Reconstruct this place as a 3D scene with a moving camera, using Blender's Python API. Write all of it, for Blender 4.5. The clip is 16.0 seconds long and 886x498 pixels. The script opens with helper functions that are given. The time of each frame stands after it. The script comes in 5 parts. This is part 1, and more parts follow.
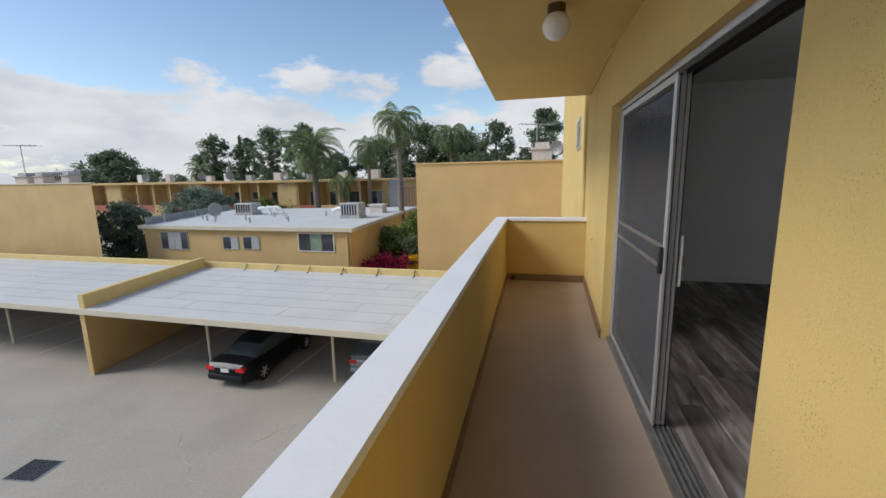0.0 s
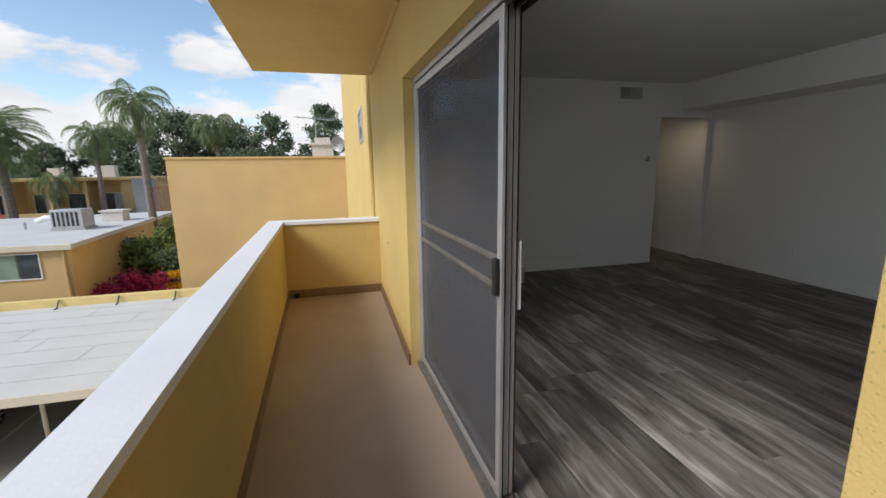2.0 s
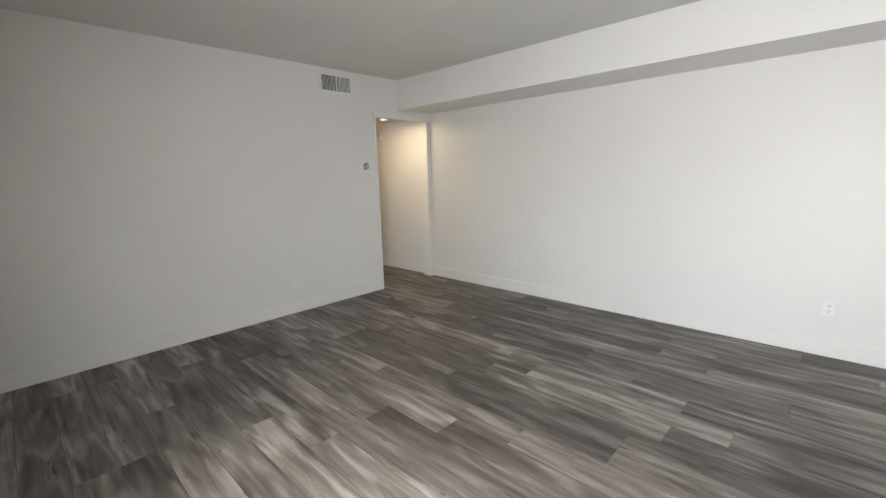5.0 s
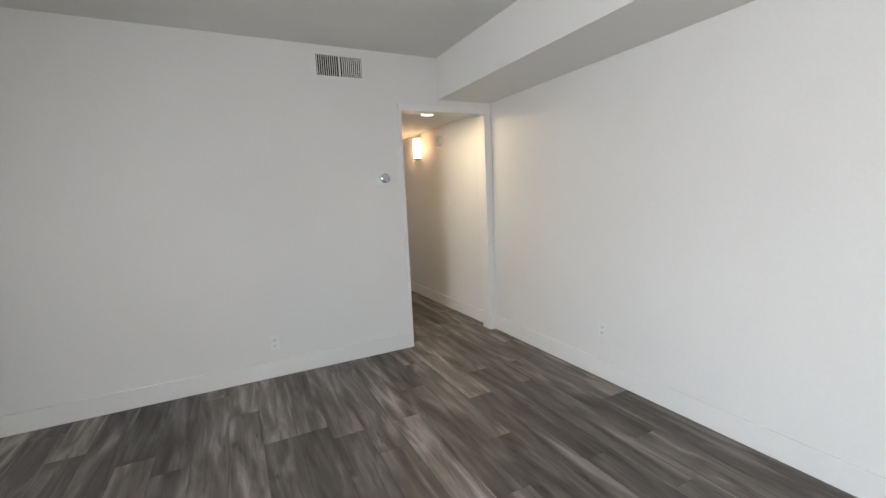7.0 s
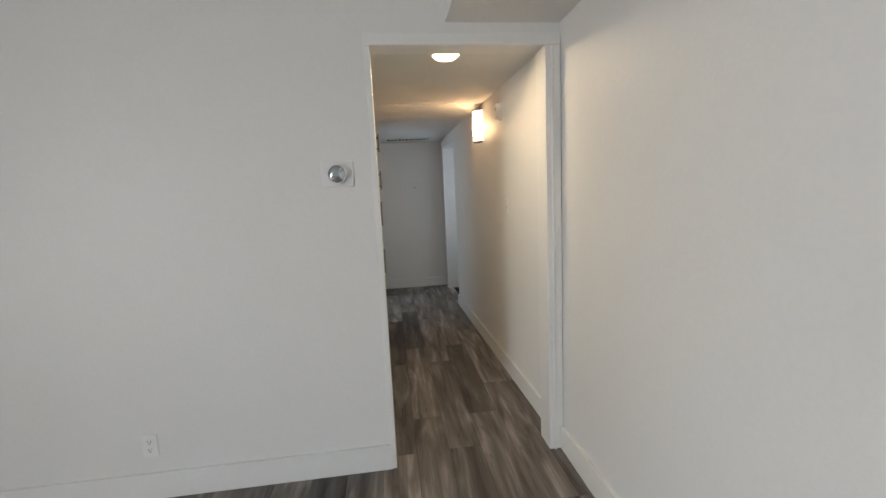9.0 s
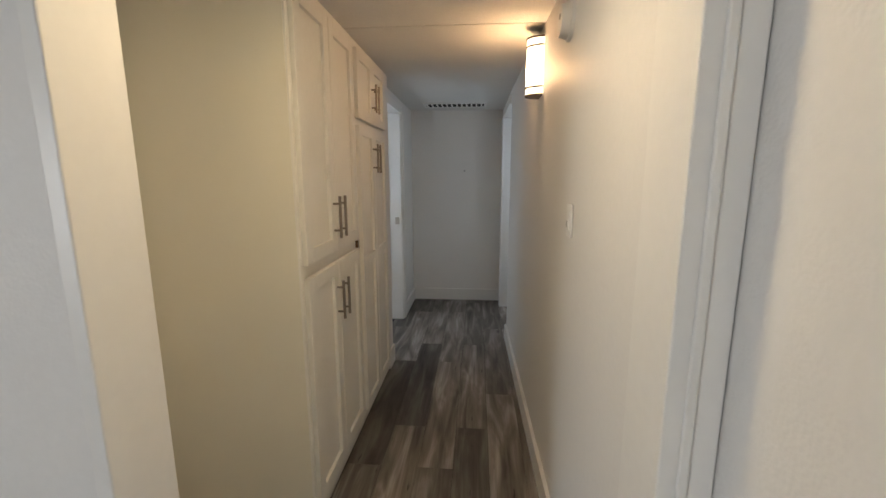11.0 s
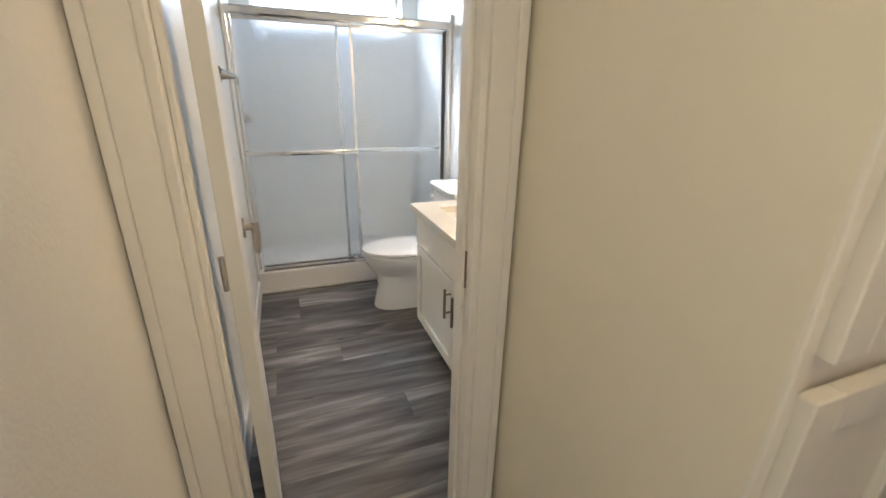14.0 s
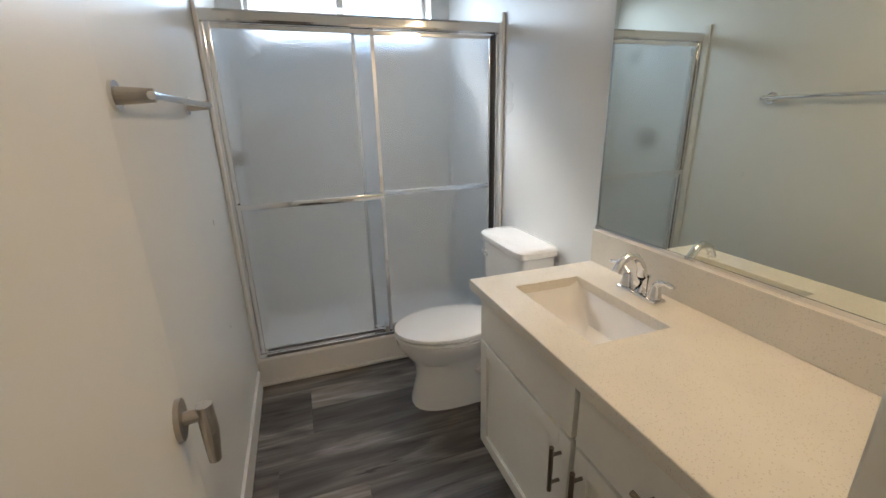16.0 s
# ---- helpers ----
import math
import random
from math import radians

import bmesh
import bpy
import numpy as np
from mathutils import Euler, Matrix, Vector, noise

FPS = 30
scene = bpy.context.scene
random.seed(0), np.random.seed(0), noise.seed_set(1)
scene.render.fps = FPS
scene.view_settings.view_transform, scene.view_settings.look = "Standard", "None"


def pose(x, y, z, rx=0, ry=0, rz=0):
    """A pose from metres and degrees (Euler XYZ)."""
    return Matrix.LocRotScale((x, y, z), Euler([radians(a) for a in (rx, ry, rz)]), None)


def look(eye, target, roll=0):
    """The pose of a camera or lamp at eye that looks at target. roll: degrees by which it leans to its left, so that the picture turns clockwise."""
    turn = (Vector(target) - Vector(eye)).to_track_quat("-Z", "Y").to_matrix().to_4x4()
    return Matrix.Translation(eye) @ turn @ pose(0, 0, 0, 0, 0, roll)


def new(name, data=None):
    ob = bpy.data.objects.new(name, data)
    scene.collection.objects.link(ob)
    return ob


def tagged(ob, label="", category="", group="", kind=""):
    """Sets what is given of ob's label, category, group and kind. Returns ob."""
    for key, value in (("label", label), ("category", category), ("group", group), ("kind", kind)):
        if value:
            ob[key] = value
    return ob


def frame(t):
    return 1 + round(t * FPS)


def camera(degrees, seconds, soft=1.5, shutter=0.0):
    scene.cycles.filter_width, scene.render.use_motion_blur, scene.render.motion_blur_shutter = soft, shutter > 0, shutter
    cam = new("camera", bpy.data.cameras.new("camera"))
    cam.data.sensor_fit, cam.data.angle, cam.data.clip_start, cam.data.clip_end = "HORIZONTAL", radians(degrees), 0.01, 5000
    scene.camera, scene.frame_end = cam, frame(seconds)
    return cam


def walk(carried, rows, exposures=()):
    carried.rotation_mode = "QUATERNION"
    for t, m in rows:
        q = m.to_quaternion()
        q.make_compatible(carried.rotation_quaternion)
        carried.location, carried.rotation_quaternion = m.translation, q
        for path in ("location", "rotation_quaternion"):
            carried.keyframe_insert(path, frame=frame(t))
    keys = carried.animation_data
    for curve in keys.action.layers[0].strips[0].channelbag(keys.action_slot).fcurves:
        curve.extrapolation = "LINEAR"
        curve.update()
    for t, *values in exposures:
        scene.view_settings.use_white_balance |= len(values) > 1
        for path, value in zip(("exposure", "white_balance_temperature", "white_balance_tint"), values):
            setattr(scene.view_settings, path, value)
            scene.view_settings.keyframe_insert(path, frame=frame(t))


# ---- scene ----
cam = camera(93.7, 16.0, shutter=0.12)
# seconds, stops, kelvin, tint
EXPOSURES = [(0.0, 0.1, 6350, 10), (1.0, 0.1, 6350, 10), (2.0, 0.4, 6500, 10), (2.5, 0.65, 6500, 10), (3.0, 1.15, 6700, 10), (3.5, 1.8, 6600, 10), (4.0, 2.5, 6900, 10),
             (6.5, 3.1, 6450, 10), (8.0, 3.05, 6450, 10), (10.5, 2.85, 6750, 10), (11.0, 2.85, 6700, 10), (11.5, 2.88, 6050, 10), (12.0, 3.1, 6000, 10), (12.5, 3.35, 6100, 10),
             (13.5, 3.3, 6250, 10), (14.0, 3.05, 6250, 10), (14.5, 2.85, 6400, 10), (15.2, 2.6, 6350, 10), (16.0, 2.3, 6400, 10)]
PATH = [
    (0, (-0.473, 1.16, 1.485), (-0.971, 3.065, 1.136), -1.1),
    (0.5, (-0.444, 1.343, 1.465), (-0.746, 3.29, 1.121), -1.1),
    (1, (-0.445, 1.568, 1.447), (-0.514, 3.536, 1.097), -0.9),
    (1.5, (-0.465, 1.866, 1.437), (-0.291, 3.826, 1.076), -0.9),
    (2, (-0.466, 2.144, 1.416), (0.014, 4.05, 1.043), -0.9),
    (2.5, (-0.346, 2.444, 1.377), (0.476, 4.228, 1.0), -0.8),
    (3, (-0.224, 2.665, 1.342), (0.915, 4.266, 0.966), -0.8),
    (3.5, (-0.097, 2.859, 1.399), (1.298, 4.242, 1.024), -1.0),
    (4, (0.112, 3.01, 1.438), (1.649, 4.239, 1.081), -0.9),
    (6.5, (2.284, 3.667, 1.394), (3.302, 5.362, 1.094), -2.9),
    (7, (2.68, 3.905, 1.374), (3.571, 5.677, 1.115), -2.6),
    (7.5, (3.104, 4.158, 1.404), (3.818, 6.009, 1.151), -1.7),
    (8, (3.492, 4.511, 1.418), (4.032, 6.423, 1.189), -2.8),
    (10.5, (4.603, 6.449, 1.458), (4.524, 8.416, 1.105), -0.1),
    (11, (4.642, 6.787, 1.466), (4.483, 8.75, 1.115), -0.1),
    (11.5, (4.644, 7.084, 1.466), (4.407, 9.03, 1.067), 0.2),
    (12, (4.597, 7.324, 1.449), (4.237, 9.212, 0.898), 1.2),
    (12.5, (4.515, 7.495, 1.416), (3.84, 9.237, 0.702), 1.8),
    (13, (4.431, 7.641, 1.404), (3.263, 9.079, 0.651), 2.9),
    (13.5, (4.376, 7.712, 1.402), (2.834, 8.748, 0.661), 2.6),
    (14, (4.218, 7.731, 1.395), (2.464, 8.402, 0.707), 1.2),
    (14.5, (3.946, 7.774, 1.394), (2.086, 8.202, 0.795), 1.1),
    (15, (3.698, 7.827, 1.4), (1.817, 8.187, 0.823), 1.2),
    (15.5, (3.51, 7.833, 1.406), (1.659, 8.272, 0.79), -0.3),
    (16, (3.384, 7.804, 1.418), (1.58, 8.418, 0.811), -1.4),
]
walk(cam, [(t, look(eye, target, roll)) for t, eye, target, roll in PATH], EXPOSURES)

# ---- world and light ----
SUN_ELEV, SUN_AZ = 39.0, 245.0
world = bpy.data.worlds.new("sky")
scene.world = world
world.use_nodes = True
wn, wl = world.node_tree.nodes, world.node_tree.links
wn.clear()
w_out = wn.new("ShaderNodeOutputWorld")
w_sky = wn.new("ShaderNodeTexSky")
w_sky.sky_type = "NISHITA"
w_sky.sun_disc = False
w_sky.sun_elevation, w_sky.sun_rotation = radians(SUN_ELEV), radians(SUN_AZ)
w_sky.dust_density, w_sky.air_density = 0.3, 1.0
w_bg = wn.new("ShaderNodeBackground")
w_bg.inputs[1].default_value = 0.14
w_cl = wn.new("ShaderNodeBackground")
w_cl.inputs[1].default_value = 0.75
w_mix = wn.new("ShaderNodeMixShader")
w_co = wn.new("ShaderNodeTexCoord")
w_map = wn.new("ShaderNodeMapping")
w_map.inputs["Scale"].default_value = (1.5, 1.5, 3.6)
w_map.inputs["Location"].default_value = (1.3, 0.4, 0.2)
w_no = wn.new("ShaderNodeTexNoise")
w_no.inputs["Scale"].default_value = 2.2
w_no.inputs["Detail"].default_value = 9
w_no.inputs["Roughness"].default_value = 0.56
w_ra = wn.new("ShaderNodeValToRGB")
w_ra.color_ramp.elements[0].position = 0.52
w_ra.color_ramp.elements[1].position = 0.575
w_no2 = wn.new("ShaderNodeTexNoise")
w_no2.inputs["Scale"].default_value = 5.0
w_no2.inputs["Detail"].default_value = 6
w_rc = wn.new("ShaderNodeValToRGB")
w_rc.color_ramp.elements[0].color = (0.70, 0.74, 0.81, 1)
w_rc.color_ramp.elements[0].position = 0.3
w_rc.color_ramp.elements[1].color = (0.95, 0.95, 0.96, 1)
w_rc.color_ramp.elements[1].position = 0.6
w_sep = wn.new("ShaderNodeSeparateXYZ")
w_hz = wn.new("ShaderNodeMapRange")
w_hz.inputs["From Min"].default_value = 0.28
w_hz.inputs["From Max"].default_value = 0.02
w_hz.inputs["To Min"].default_value = -0.035
w_hz.inputs["To Max"].default_value = 0.20
w_add = wn.new("ShaderNodeMath")
w_add.operation = "ADD"
wl.new(w_co.outputs["Generated"], w_map.inputs["Vector"])
wl.new(w_map.outputs[0], w_no.inputs["Vector"])
wl.new(w_map.outputs[0], w_no2.inputs["Vector"])
wl.new(w_co.outputs["Generated"], w_sep.inputs[0])
wl.new(w_sep.outputs[2], w_hz.inputs[0])
wl.new(w_no.outputs["Fac"], w_add.inputs[0])
wl.new(w_hz.outputs[0], w_add.inputs[1])
wl.new(w_add.outputs[0], w_ra.inputs[0])
wl.new(w_no2.outputs["Fac"], w_rc.inputs[0])
wl.new(w_rc.outputs[0], w_cl.inputs[0])
wl.new(w_sky.outputs[0], w_bg.inputs[0])
wl.new(w_ra.outputs[0], w_mix.inputs[0])
wl.new(w_bg.outputs[0], w_mix.inputs[1])
wl.new(w_cl.outputs[0], w_mix.inputs[2])
wl.new(w_mix.outputs[0], w_out.inputs[0])

sun = new("sun", bpy.data.lights.new("sun", "SUN"))
sun.data.energy, sun.data.angle, sun.data.color = 2.5, radians(22), (1.0, 0.97, 0.93)
az, el = radians(SUN_AZ), radians(SUN_ELEV)
sun.matrix_basis = look((math.sin(az) * math.cos(el) * 90, math.cos(az) * math.cos(el) * 90, math.sin(el) * 90), (0, 0, 0))


def lamp(name, where, energy, colour, size):
    ob = new(name, bpy.data.lights.new(name, "POINT"))
    ob.data.energy, ob.data.color, ob.data.shadow_soft_size = energy, colour, size
    ob.location = where
    return ob


lamp("sconce_bulb", (4.87, 9.0, 1.97), 0.68, (1.0, 0.57, 0.28), 0.03)
# point lamps added for daylight in the side rooms, whose windows are unseen
lamp("right_room_daylight", (5.6, 10.75, 1.5), 0.95, (0.74, 0.86, 1.0), 0.3)
lamp("left_room_daylight", (2.9, 10.3, 1.5), 2.3, (0.72, 0.84, 1.0), 0.3)


def window_light(name, m, sx, sy, energy, colour):
    ob = new(name, bpy.data.lights.new(name, "AREA"))
    ob.data.shape, ob.data.size, ob.data.size_y = "RECTANGLE", sx, sy
    ob.data.energy, ob.data.color = energy, colour
    ob.matrix_basis = m
    return ob


# the flush ceiling lamp and the light bar over the mirror shine down and out
window_light("entry_lamp_light", look((4.46, 7.64, 2.136), (4.461, 7.64, 0)), 0.12, 0.12, 0.95, (1.0, 0.78, 0.48))
window_light("vanity_lamp_light", look((2.75, 8.80, 2.07), (2.62, 8.0, 0.35)), 0.56, 0.07, 1.35, (1.0, 0.70, 0.42))
# daylight that falls in at the sliding door and the bathroom window
window_light("door_daylight", look((0.31, 3.02, 1.30), (3.2, 3.2, 0.85)), 0.95, 1.35, 14, (0.94, 0.97, 1.0)).data.spread = radians(162)
window_light("bath_daylight", look((0.215, 8.2, 2.13), (0.95, 8.2, 0.2)), 1.1, 0.40, 1.9, (0.70, 0.84, 1.0))


# ---- materials ----
def mat(name, colour, rough=0.5, metal=0.0, spread=0.12, scale=6.0, bump=0.0, bump_scale=60.0, grain=0.0, grain_scale=80.0,
        stretch=(1, 1, 1), random_tone=0.0, island=False, stain=None, stain_at=0.6, rough_spread=0.1, pits=0.0, thin=0.0):
    m = bpy.data.materials.new(name)
    m.use_nodes = True
    n, l = m.node_tree.nodes, m.node_tree.links
    b = n["Principled BSDF"]
    co = n.new("ShaderNodeTexCoord")
    mp = n.new("ShaderNodeMapping")
    mp.inputs["Scale"].default_value = stretch
    l.new(co.outputs["Object"], mp.inputs[0])
    big = n.new("ShaderNodeTexNoise")
    big.inputs["Scale"].default_value, big.inputs["Detail"].default_value = scale, 5
    l.new(mp.outputs[0], big.inputs["Vector"])
    ramp = n.new("ShaderNodeValToRGB")
    e = ramp.color_ramp.elements
    e[0].position, e[1].position = 0.3, 0.7
    e[0].color = (*[max(c * (1 - spread), 0) for c in colour], 1)
    e[1].color = (*[min(c * (1 + spread), 1) for c in colour], 1)
    l.new(big.outputs["Fac"], ramp.inputs[0])
    last = ramp.outputs[0]

    def mixed(kind, fac, second, first):
        x = n.new("ShaderNodeMixRGB")
        x.blend_type = kind
        l.new(first, x.inputs[1])
        if isinstance(fac, float):
            x.inputs[0].default_value = fac
        else:
            l.new(fac, x.inputs[0])
        if isinstance(second, tuple):
            x.inputs[2].default_value = second
        else:
            l.new(second, x.inputs[2])
        return x.outputs[0]

    if grain:
        g = n.new("ShaderNodeTexNoise")
        g.inputs["Scale"].default_value, g.inputs["Detail"].default_value = grain_scale, 3
        l.new(mp.outputs[0], g.inputs["Vector"])
        gr = n.new("ShaderNodeValToRGB")
        gr.color_ramp.elements[0].position, gr.color_ramp.elements[1].position = 0.35, 0.65
        gr.color_ramp.elements[0].color = (1 - grain, 1 - grain, 1 - grain, 1)
        l.new(g.outputs["Fac"], gr.inputs[0])
        last = mixed("MULTIPLY", 1.0, gr.outputs[0], last)
    if stain:
        s = n.new("ShaderNodeTexNoise")
        s.inputs["Scale"].default_value, s.inputs["Detail"].default_value = scale * 0.35, 8
        l.new(mp.outputs[0], s.inputs["Vector"])
        sr = n.new("ShaderNodeValToRGB")
        sr.color_ramp.elements[0].position, sr.color_ramp.elements[1].position = stain_at, stain_at + 0.2
        l.new(s.outputs["Fac"], sr.inputs[0])
        last = mixed("MIX", sr.outputs[0], (*stain, 1), last)
    if pits:
        # sparse small pits, in patches: their shade is darkened into the colour
        pv, pn, pa, pr = n.new("ShaderNodeTexVoronoi"), n.new("ShaderNodeTexNoise"), n.new("ShaderNodeMath"), n.new("ShaderNodeMapRange")
        pv.inputs["Scale"].default_value, pn.inputs["Scale"].default_value, pn.inputs["Detail"].default_value = 105, 7, 6
        l.new(mp.outputs[0], pv.inputs["Vector"])
        l.new(mp.outputs[0], pn.inputs["Vector"])
        pa.operation = "SUBTRACT"
        l.new(pv.outputs["Distance"], pa.inputs[0])
        l.new(pn.outputs["Fac"], pa.inputs[1])
        pr.inputs["From Min"].default_value, pr.inputs["From Max"].default_value = -0.40, -0.32
        pr.inputs["To Min"].default_value, pr.inputs["To Max"].default_value = 1 - pits, 1.0
        l.new(pa.outputs[0], pr.inputs[0])
        last = mixed("MULTIPLY", 1.0, pr.outputs[0], last)
    if random_tone or island:
        r = n.new("ShaderNodeNewGeometry" if island else "ShaderNodeObjectInfo")
        rr = n.new("ShaderNodeMapRange")
        k = random_tone or 0.25
        rr.inputs["To Min"].default_value, rr.inputs["To Max"].default_value = 1 - k, 1 + k
        l.new(r.outputs["Random Per Island" if island else "Random"], rr.inputs[0])
        last = mixed("MULTIPLY", 1.0, rr.outputs[0], last)
    l.new(last, b.inputs["Base Color"])
    b.inputs["Metallic"].default_value = metal
    rg = n.new("ShaderNodeMapRange")
    rg.inputs["To Min"].default_value = max(rough - rough_spread, 0.02)
    rg.inputs["To Max"].default_value = min(rough + rough_spread, 1)
    l.new(big.outputs["Fac"], rg.inputs[0])
    l.new(rg.outputs[0], b.inputs["Roughness"])
    if bump:
        bn = n.new("ShaderNodeTexNoise")
        bn.inputs["Scale"].default_value, bn.inputs["Detail"].default_value = bump_scale, 4
        l.new(mp.outputs[0], bn.inputs["Vector"])
        bp = n.new("ShaderNodeBump")
        bp.inputs["Strength"].default_value, bp.inputs["Distance"].default_value = bump, 0.01
        l.new(bn.outputs["Fac"], bp.inputs["Height"])
        l.new(bp.outputs[0], b.inputs["Normal"])
    if thin:
        # leaves let part of the light through
        tl, ms = n.new("ShaderNodeBsdfTranslucent"), n.new("ShaderNodeMixShader")
        ms.inputs[0].default_value = thin
        l.new(last, tl.inputs[0])
        l.new(b.outputs[0], ms.inputs[1])
        l.new(tl.outputs[0], ms.inputs[2])
        l.new(ms.outputs[0], n["Material Output"].inputs[0])
    return m


STUCCO = mat("yellow_stucco", (0.635, 0.46, 0.165), 0.9, 0, 0.06, 1.3, 0.35, 150, 0.07, 140, stain=(0.53, 0.365, 0.12), stain_at=0.62, pits=0.28)
STUCCO_FAR = mat("tan_stucco", (0.60, 0.42, 0.19), 0.92, 0, 0.08, 0.7, 0.2, 20, 0.06, 30, stain=(0.53, 0.36, 0.155), stain_at=0.58)
PLASTER = mat("white_wall_paint", (0.76, 0.752, 0.735), 0.5, 0, 0.02, 1.2, 0.10, 140, 0.02, 60)
CEILING = mat("ceiling_paint", (0.72, 0.72, 0.70), 0.85, 0, 0.03, 2.0, 0.35, 160, 0.04, 120)
GLOSS_WALL = mat("semi_gloss_white_paint", (0.76, 0.765, 0.75), 0.31, 0, 0.02, 1.5, 0.03, 70, 0.0)
TRIM = mat("white_trim_paint", (0.78, 0.775, 0.755), 0.35, 0, 0.02, 2.0, 0.03, 60, 0.02, 40)
CABINET = mat("white_cabinet_paint", (0.78, 0.76, 0.70), 0.32, 0, 0.02, 2.5, 0.03, 70, 0.02, 50)
# cabinet paint again, yellower: warm lamplight on the end panel put into the colour
CABINET_WARM_LIT = mat("warm_lit_cabinet_paint", (0.76, 0.73, 0.62), 0.4, 0, 0.02, 2.0, 0.04, 70)
DECK = mat("brown_deck_coating", (0.43, 0.33, 0.25), 0.62, 0, 0.08, 1.6, 0.22, 120, 0.10, 150, stain=(0.54, 0.425, 0.335), stain_at=0.56)
DECK_BASE = mat("brown_base_paint", (0.23, 0.14, 0.075), 0.6, 0, 0.1, 5, 0.2, 60)
CAP = mat("white_parapet_cap", (0.78, 0.80, 0.83), 0.5, 0, 0.03, 2.0, 0.08, 60, 0.02, 90)
ALU = mat("brushed_aluminium", (0.62, 0.62, 0.62), 0.45, 0.7, 0.06, 10, 0.03, 200)
ALU_DARK = mat("weathered_aluminium_track", (0.30, 0.29, 0.28), 0.45, 0.7, 0.2, 14, 0.1, 120)
CHROME = mat("chrome", (0.80, 0.80, 0.81), 0.08, 1.0, 0.02, 5, rough_spread=0.03)
NICKEL = mat("brushed_nickel", (0.50, 0.46, 0.41), 0.30, 1.0, 0.05, 20, rough_spread=0.06)
HANDLE_METAL = mat("dark_satin_nickel", (0.27, 0.235, 0.195), 0.32, 1.0, 0.06, 20, rough_spread=0.06)
BLACK = mat("black_plastic", (0.02, 0.02, 0.02), 0.45, 0, 0.2, 30)
DARK = mat("dark_void", (0.012, 0.012, 0.012), 0.9, 0, 0.1, 5)
PORCELAIN = mat("white_porcelain", (0.82, 0.81, 0.80), 0.09, 0, 0.01, 3, rough_spread=0.03)
WHITE_PLASTIC = mat("white_plastic", (0.78, 0.78, 0.77), 0.35, 0, 0.02, 8)
CONCRETE = mat("lot_concrete", (0.40, 0.365, 0.31), 0.92, 0, 0.10, 0.35, 0.25, 9, 0.10, 14, stain=(0.28, 0.255, 0.22), stain_at=0.57)
ROOFING = mat("grey_roof_coating", (0.58, 0.575, 0.55), 0.8, 0, 0.06, 0.6, 0.15, 10, 0.05, 20, stain=(0.49, 0.485, 0.465), stain_at=0.58)
ROOF_SEAM = mat("roof_seam_tar", (0.44, 0.44, 0.43), 0.8, 0, 0.15, 4)
CREAM = mat("cream_fascia_paint", (0.62, 0.55, 0.42), 0.7, 0, 0.06, 2, 0.1, 20)
YELLOW_TRIM = mat("yellow_curb_paint", (0.66, 0.50, 0.21), 0.8, 0, 0.06, 2.5, 0.2, 25)
RED_RAIL = mat("red_balcony_panel", (0.42, 0.14, 0.09), 0.7, 0, 0.1, 2)
METAL_GREY = mat("galvanised_metal", (0.45, 0.45, 0.44), 0.5, 0.6, 0.12, 3)
BRICK_WHITE = mat("pale_chimney_brick", (0.60, 0.55, 0.50), 0.85, 0, 0.12, 8, 0.3, 20)
DARK_GLASS = mat("dark_window_glass", (0.06, 0.075, 0.085), 0.06, 0, 0.3, 0.8, rough_spread=0.02)
CURTAIN = mat("pale_curtain", (0.42, 0.44, 0.45), 0.8, 0, 0.15, 6, stretch=(6, 1, 1))
GREEN_PANE = mat("green_tinted_blind", (0.22, 0.30, 0.22), 0.4, 0, 0.15, 1.5)
CAR_BLACK = mat("black_car_paint", (0.008, 0.009, 0.012), 0.30, 0.0, 0.1, 2, rough_spread=0.04)
CAR_BLACK.node_tree.nodes["Principled BSDF"].inputs["Specular IOR Level"].default_value = 0.25
CAR_SILVER = mat("silver_car_paint", (0.33, 0.35, 0.37), 0.25, 0.6, 0.05, 2)
RUBBER = mat("tyre_rubber", (0.018, 0.018, 0.018), 0.8, 0, 0.2, 10)
RED_LENS = mat("red_lamp_lens", (0.55, 0.015, 0.02), 0.12, 0, 0.1, 10)
PLATE = mat("white_number_plate", (0.65, 0.66, 0.68), 0.4, 0, 0.05, 20)
BARK = mat("grey_brown_bark", (0.16, 0.125, 0.095), 0.95, 0, 0.25, 5, 0.5, 14, stretch=(1, 1, 0.3))
PALM_BARK = mat("palm_trunk_bark", (0.19, 0.155, 0.125), 0.95, 0, 0.25, 3, 0.6, 8, stretch=(0.5, 0.5, 4))
LEAF = mat("dark_green_leaves", (0.165, 0.21, 0.12), 0.6, 0, 0.3, 0.8, island=True, random_tone=0.45, thin=0.5)
LEAF_BLUE = mat("blue_green_juniper_leaves", (0.18, 0.23, 0.17), 0.65, 0, 0.3, 0.8, island=True, random_tone=0.45, thin=0.5)
LEAF_LIGHT = mat("light_green_leaves", (0.165, 0.21, 0.06), 0.6, 0, 0.3, 0.8, island=True, random_tone=0.4, thin=0.5)
FROND = mat("palm_frond_green", (0.17, 0.22, 0.09), 0.5, 0, 0.25, 1.0, island=True, random_tone=0.35, thin=0.5)
MAGENTA = mat("magenta_bracts", (0.42, 0.025, 0.10), 0.6, 0, 0.25, 2, island=True, random_tone=0.35, thin=0.5)
YELLOW = mat("yellow_flowers", (0.72, 0.46, 0.02), 0.6, 0, 0.2, 2, island=True, random_tone=0.3, thin=0.5)
THERMO_STEEL = mat("silver_thermostat_dial", (0.45, 0.48, 0.50), 0.12, 0.8, 0.05, 10)
